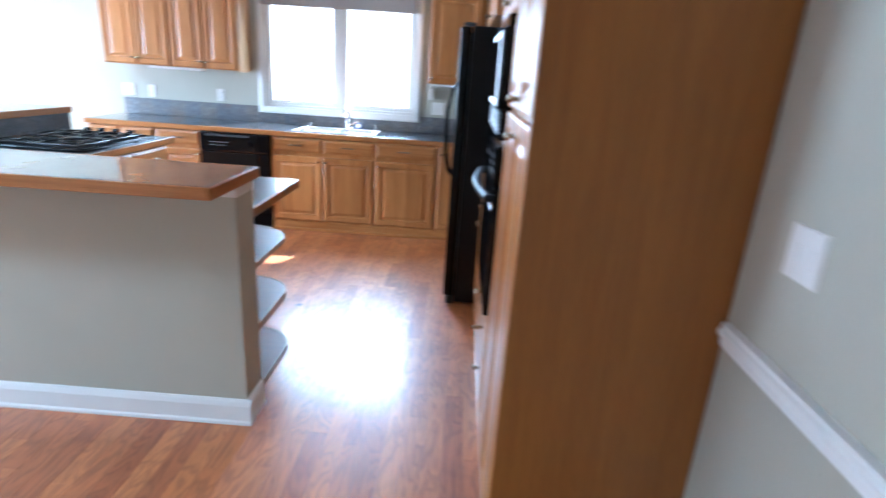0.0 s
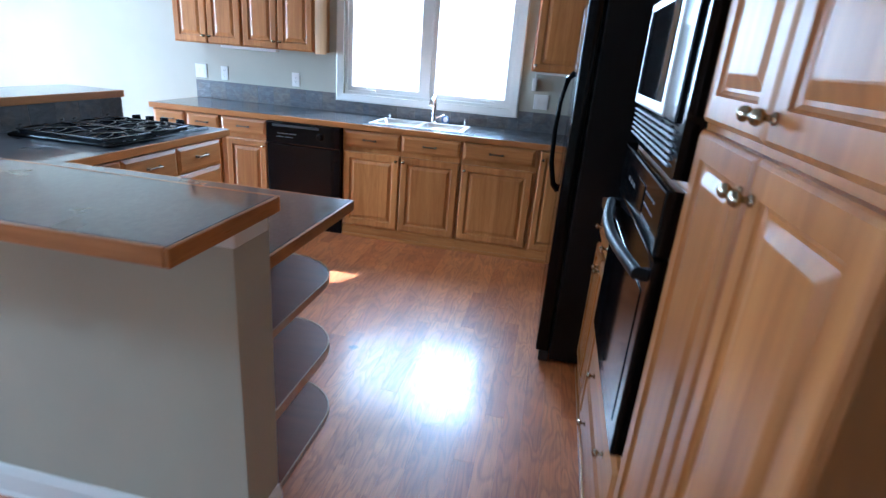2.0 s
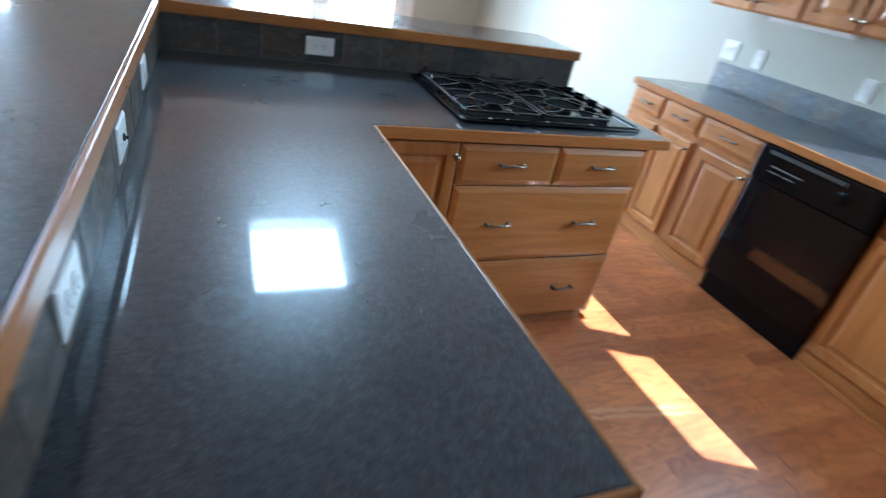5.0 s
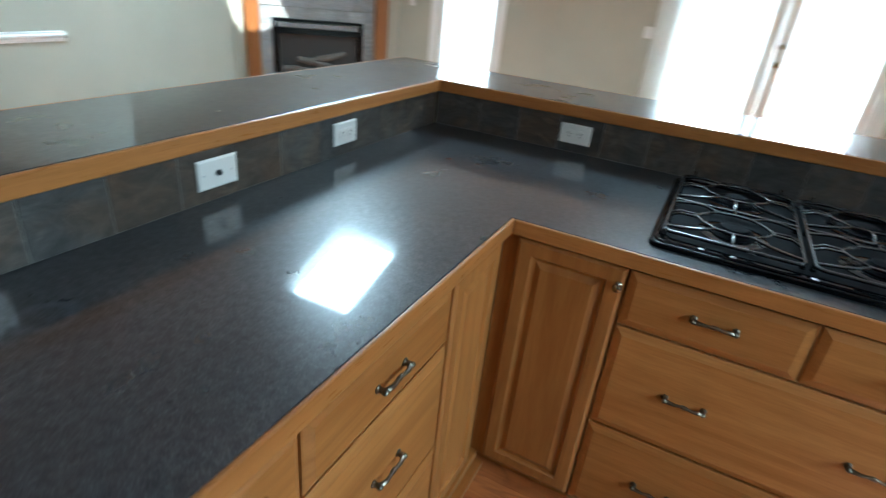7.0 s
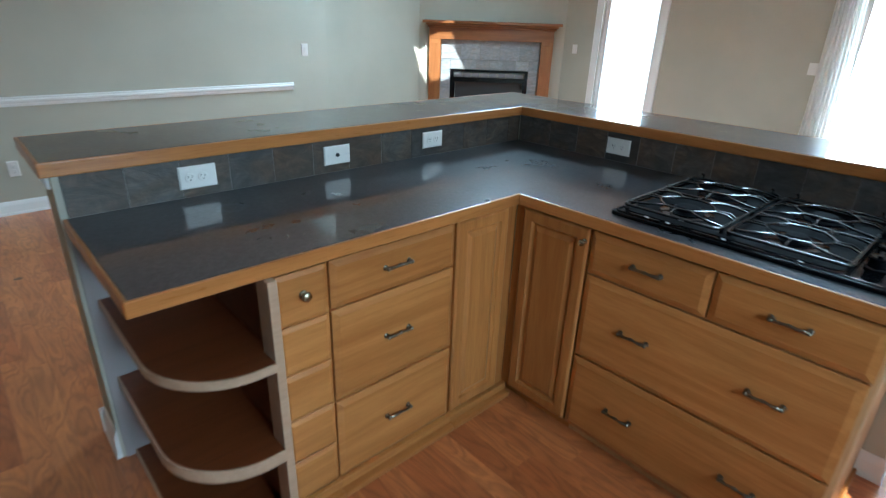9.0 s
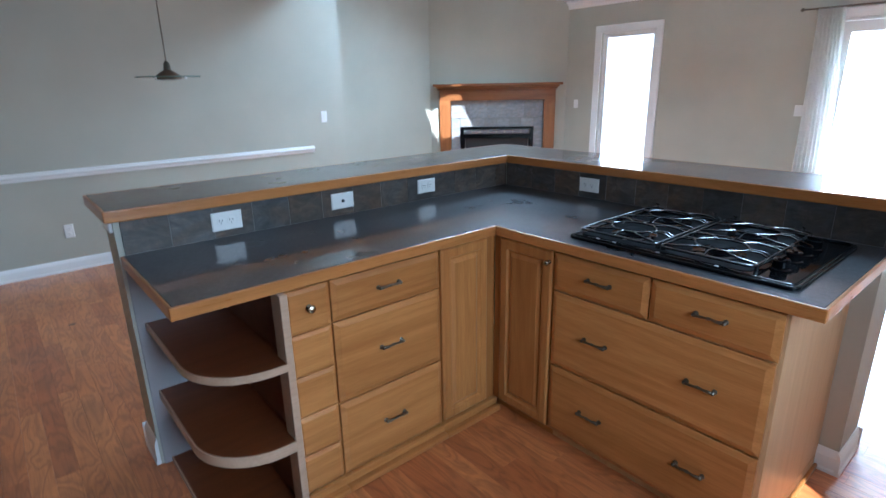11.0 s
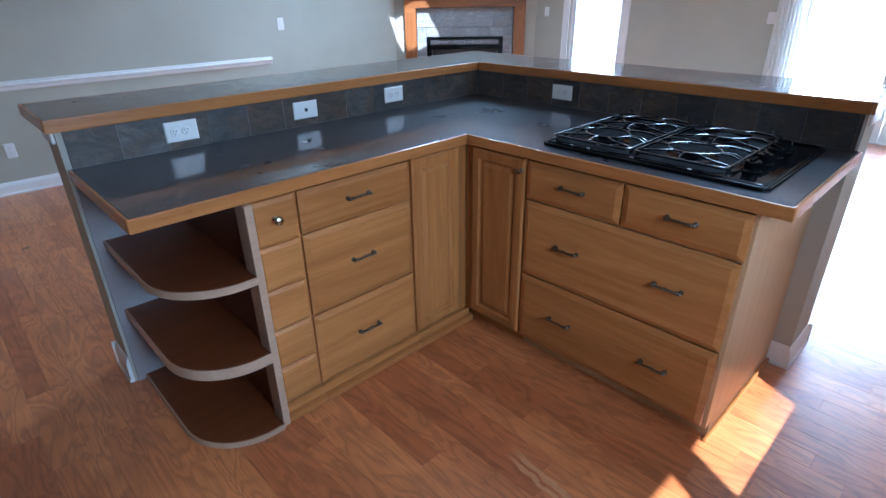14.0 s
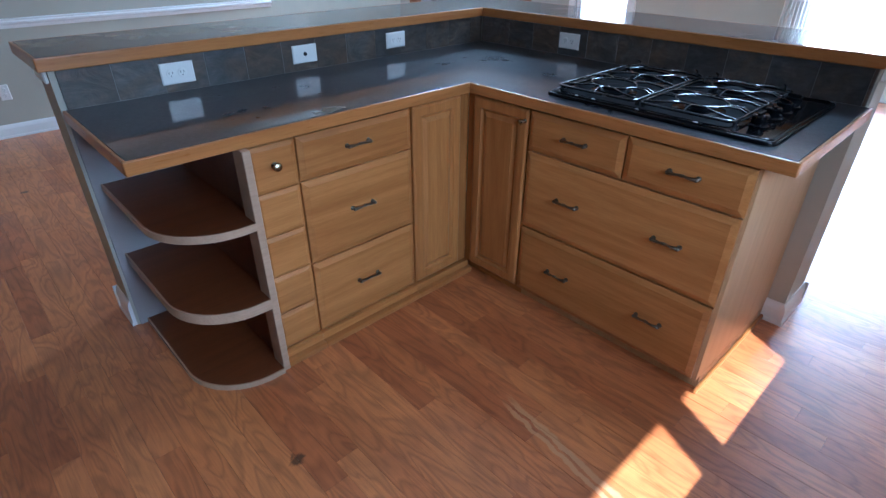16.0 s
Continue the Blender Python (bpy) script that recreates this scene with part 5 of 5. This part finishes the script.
# local x across, room towards -y
LEG_I, LEG_O, SHELF = 0.70, 0.865, 0.955
for s in (-1, 1):
    a, b = sorted((s * LEG_I, s * LEG_O))
    leg = part("leg", box_bm(a, b, -0.10, -0.001, 0, 1.30, 0.003), M_MANTEL_Z, fp)
    part("plinth", box_bm(a - 0.012, b + 0.012, -0.115, -0.001, 0, 0.16, 0.004), M_MANTEL_Z, leg)
    part("leg_moulding", box_bm(a + 0.03, b - 0.03, -0.108, -0.1002, 0.2, 1.2, 0.004), M_MANTEL_Z, leg)
part("frieze", box_bm(-LEG_O, LEG_O, -0.102, -0.001, 1.245, 1.395, 0.003), M_MANTEL, fp)
part("bed_moulding", box_bm(-0.89, 0.89, -0.135, -0.001, 1.3955, 1.425, 0.010, 2), M_MANTEL, fp)
part("cornice", box_bm(-0.91, 0.91, -0.165, -0.001, 1.4255, 1.452, 0.012, 2), M_MANTEL, fp)
part("mantel_shelf", box_bm(-SHELF, SHELF, -0.20, -0.001, 1.4525, 1.49, 0.006, 2), M_MANTEL, fp)
part("grout_bed", pierced_at(1.39, 1.243, -0.03, -0.001, [(0.14, 1.25, 0.001, 0.85)]), M_GROUT, fp, m=pose(-0.695, 0, 0))
tile_of = {}
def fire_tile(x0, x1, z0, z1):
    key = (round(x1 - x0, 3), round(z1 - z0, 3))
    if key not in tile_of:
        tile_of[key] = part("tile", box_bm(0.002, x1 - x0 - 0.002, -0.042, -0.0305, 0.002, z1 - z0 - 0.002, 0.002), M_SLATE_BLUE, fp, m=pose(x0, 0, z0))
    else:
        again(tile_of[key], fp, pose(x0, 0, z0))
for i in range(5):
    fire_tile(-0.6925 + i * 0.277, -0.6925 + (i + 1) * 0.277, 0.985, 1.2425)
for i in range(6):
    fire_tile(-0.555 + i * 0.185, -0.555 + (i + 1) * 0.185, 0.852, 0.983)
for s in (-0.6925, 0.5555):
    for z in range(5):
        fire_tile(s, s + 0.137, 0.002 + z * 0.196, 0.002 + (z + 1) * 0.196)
ins = thing("fireplace_insert", "black gas fireplace insert with louvred top and logs", "fireplace", DIAG @ pose(DLEN / 2 + 0.015, 0, 0, 0, 0, 180))
part("surround", pierced_at(1.11, 0.846, -0.06, -0.001, [(0.07, 1.04, 0.16, 0.68), (0.05, 1.06, 0.742, 0.818)]), M_BLACK, ins, m=pose(-0.555, 0, 0.002))
part("firebox", box_bm(-0.48, 0.48, -0.018, -0.0015, 0.165, 0.68), M_DARK, ins)
for i in range(8):
    part("louvre", box_bm(-0.497 + i * 0.1245, -0.385 + i * 0.1245, -0.05, -0.02, 0.75, 0.81, 0.004), M_DULL, ins, "dull metal louvre")
for i, (x, z, a) in enumerate(((-0.2, 0.24, 6), (0.15, 0.25, -8), (-0.02, 0.33, 12), (0.1, 0.40, -14))):
    bm = bmesh.new()
    add_tube(bm, [(-0.25, 0, 0), (-0.1, 0.005, 0.012), (0.08, -0.004, 0.006), (0.25, 0, 0.016)], [0.036, 0.044, 0.04, 0.03], 9)
    part("log", bm, M_LOG, ins, m=pose(x, -0.045 + 0.006 * i, z, 0, a, 0), smooth=True)

# curtain and rod
cr = thing("curtain", "sheer white curtain gathered beside the terrace doors", "curtain", pose(WW + 0.085, -0.47, 0.02))
bm = bmesh.new()
cols, rows_n = 48, 12
grid = []
for j in range(rows_n + 1):
    z = 2.13 * j / rows_n
    spread = 0.33 - 0.09 * (j / rows_n)
    grid.append([bm.verts.new((0.022 * math.sin(i * math.tau / 6.0 + 0.5 * math.sin(z * 2.1)) * (0.7 + 0.3 * math.cos(z * 3)), 0.02 + spread * (i / cols) + 0.01 * math.sin(z * 1.7), z)) for i in range(cols + 1)])
for j in range(rows_n):
    for i in range(cols):
        bm.faces.new((grid[j][i], grid[j][i + 1], grid[j + 1][i + 1], grid[j + 1][i]))
bmesh.ops.solidify(bm, geom=bm.faces[:], thickness=0.0012)
part("cloth", bm, M_SHEER, cr, smooth=True)
rod = thing("curtain_rod", "slim bronze curtain rod over the terrace doors", "curtain rod", pose(WW + 0.085, -0.58, 2.155))
bm = bmesh.new()
add_tube(bm, [(0, 0, 0), (0, 2.6, 0)], 0.009, 10)
part("rod", bm, M_PEWTER, rod, smooth=True)
for y in (-0.015, 2.615):
    bm = bmesh.new()
    add_lathe(bm, [(0.004, -0.02), (0.016, -0.012), (0.02, 0), (0.016, 0.012), (0.004, 0.02)], 12, pose(0, y, 0))
    part("finial", bm, M_PEWTER, rod, smooth=True)
for y in (0.12, 2.48):
    part("bracket", box_bm(-0.085, 0.006, y - 0.008, y + 0.008, -0.014, -0.009), M_PEWTER, rod)

# ---- dining room pendant ----
PX, PY, PZ = 0.537, -2.6, 1.578
cz = FLAT
pd = thing("pendant_lamp", "pendant lamp with pewter hub and flat green glass disc", "lamp", pose(PX, PY, PZ))
bm = bmesh.new()
add_lathe(bm, [(0.03, -0.022), (0.085, -0.016), (0.088, -0.004), (0.075, 0.012), (0.045, 0.034), (0.024, 0.046), (0.02, 0.085), (0.012, 0.10), (0.005, 0.105)], 28)
part("hub", bm, M_PEWTER, pd, "dull pewter hub", smooth=True)
bm = bmesh.new()
add_lathe(bm, [(0.06, -0.004), (0.205, -0.004), (0.208, 0.0), (0.205, 0.004), (0.06, 0.004)], 48)
part("glass_disc", bm, M_SMOKE, pd, "flat green-edged glass disc", smooth=True)
for a in (30, 150, 270):
    bm = bmesh.new()
    add_lathe(bm, [(0.009, -0.014), (0.009, -0.004), (0.004, -0.002)], 10, pose(0.11 * math.cos(radians(a)), 0.11 * math.sin(radians(a)), 0))
    part("clip", bm, M_STEEL, pd)
bm = bmesh.new()
add_tube(bm, [(0, 0, 0.10), (0, 0, cz - PZ - 0.03)], 0.0045, 8)
part("stem", bm, M_PEWTER, pd)
bm = bmesh.new()
add_lathe(bm, [(0.06, 0.0), (0.058, -0.02), (0.02, -0.035)][::-1], 24, pose(0, 0, cz - PZ + 0.002))
part("canopy", bm, M_PEWTER, pd, smooth=True)

# ---- tiles ----
def tile_strip(name, label, m, length, high, first, width=0.1575, stone=M_SLATE):
    root = thing(name, label, "backsplash", m, kind="structure")
    part("grout", box_bm(0, length, -0.006, 0, 0, high), M_GROUT, root)
    made = {}
    x = 0.0
    nxt = first
    while x < length - 0.01:
        x1 = min(nxt, length)
        key = round(x1 - x, 3)
        j = random.uniform(-0.0012, 0.0012)
        if key not in made:
            made[key] = part("tile", box_bm(0.0009, key - 0.0009, -0.0085, -0.0061, 0.0015, high - 0.001, 0.0008), stone, root, m=pose(x, j, 0))
        else:
            again(made[key], root, pose(x, j, 0))
        x, nxt = x1, x1 + width


tile_strip("backsplash_south", "slate tile strip under the breakfast bar", pose(1.285, -0.655, CT, 0, 0, 180), 2.042, 0.13, 0.165, 0.1625)
tile_strip("backsplash_west", "slate tile strip behind the cooktop", pose(-0.764, -0.643, CT, 0, 0, 90), 1.835, 0.13, 0.1975, 0.1625)
# sink wall strips: window sheen is painted in through the lighter stone
tile_strip("backsplash_north_left", "slate tile backsplash left of the window", pose(-1.262, NW, CT), 1.365, 0.156, 0.145, stone=M_SLATE_SHEEN)
tile_strip("backsplash_north_sill", "slate tile strip below the window", pose(0.1045, NW, CT), 1.614, 0.096, 0.10, stone=M_SLATE_SHEEN)
tile_strip("backsplash_north_right", "slate tile backsplash right of the window", pose(1.72, NW, CT), 1.145, 0.156, 0.12, stone=M_SLATE_SHEEN)

# ---- floor strips: the stretch walked past as single planks, the rest joined ----
PWID = 0.0826
shared = {}
rng = random.Random(5)
count = 0
rest_v, rest_f = [], []
x = WW
row = 0
LENS = (0.5, 0.7, 0.9, 1.1, 1.35)


def plank_data(length):
    if length not in shared:
        w, b = PWID / 2 - 0.00025, 0.0005
        bm = bmesh.new()
        lo = [bm.verts.new((sx * w, sy, -0.011)) for sx, sy in ((-1, 0.0002), (1, 0.0002), (1, length - 0.0002), (-1, length - 0.0002))]
        mi = [bm.verts.new((v.co.x, v.co.y, -b)) for v in lo]
        hi = [bm.verts.new((v.co.x - math.copysign(b, v.co.x), v.co.y + (b if v.co.y < length / 2 else -b), 0)) for v in lo]
        for one, two in ((lo, mi), (mi, hi)):
            for q in range(4):
                bm.faces.new((one[q], one[(q + 1) % 4], two[(q + 1) % 4], two[q]))
        bm.faces.new(hi)
        me = bpy.data.meshes.new("plank")
        bm.to_mesh(me)
        bm.free()
        me.materials.append(M_PLANK)
        shared[length] = me
    return shared[length]


while x < EW + 0.05:
    foot = (DW if x > -1.6 else LW) - 0.06
    y = foot
    while y < NW + 0.04:
        length = rng.choice(LENS) if y > foot else rng.uniform(0.3, 1.2)
        length = min(length, NW + 0.05 - y)
        cx, cy = x + PWID / 2, y + length / 2
        near = length in LENS and 0.0 < cx < 2.25 and -1.75 < cy < 2.0 and not (cx < 1.2 and -0.62 < cy < -0.1)
        if near and count < 298:
            o = new("plank", plank_data(length))
            o.location = (cx, y, rng.uniform(-0.0001, 0.0))
            o.parent = floor
            count += 1
        else:
            n0, z = len(rest_v), rng.uniform(-0.0001, 0)
            w0, w1, y0, y1 = x + 0.00015, x + PWID - 0.00015, y + 0.0002, y + length - 0.0002
            for q, zz in ((0, -0.011), (0.0002, z)):
                rest_v += [(w0 + q, y0 + q, zz), (w1 - q, y0 + q, zz), (w1 - q, y1 - q, zz), (w0 + q, y1 - q, zz)]
            rest_f += [tuple(n0 + q for q in f) for f in ((4, 5, 6, 7), (0, 1, 5, 4), (1, 2, 6, 5), (2, 3, 7, 6), (3, 0, 4, 7))]
        y += length
    x += PWID
me = bpy.data.meshes.new("planks")
me.from_pydata(rest_v, [], rest_f)
me.materials.append(M_PLANKS)
planks = new("planks", me)
planks.parent = floor
planks["kind"] = "stuff"
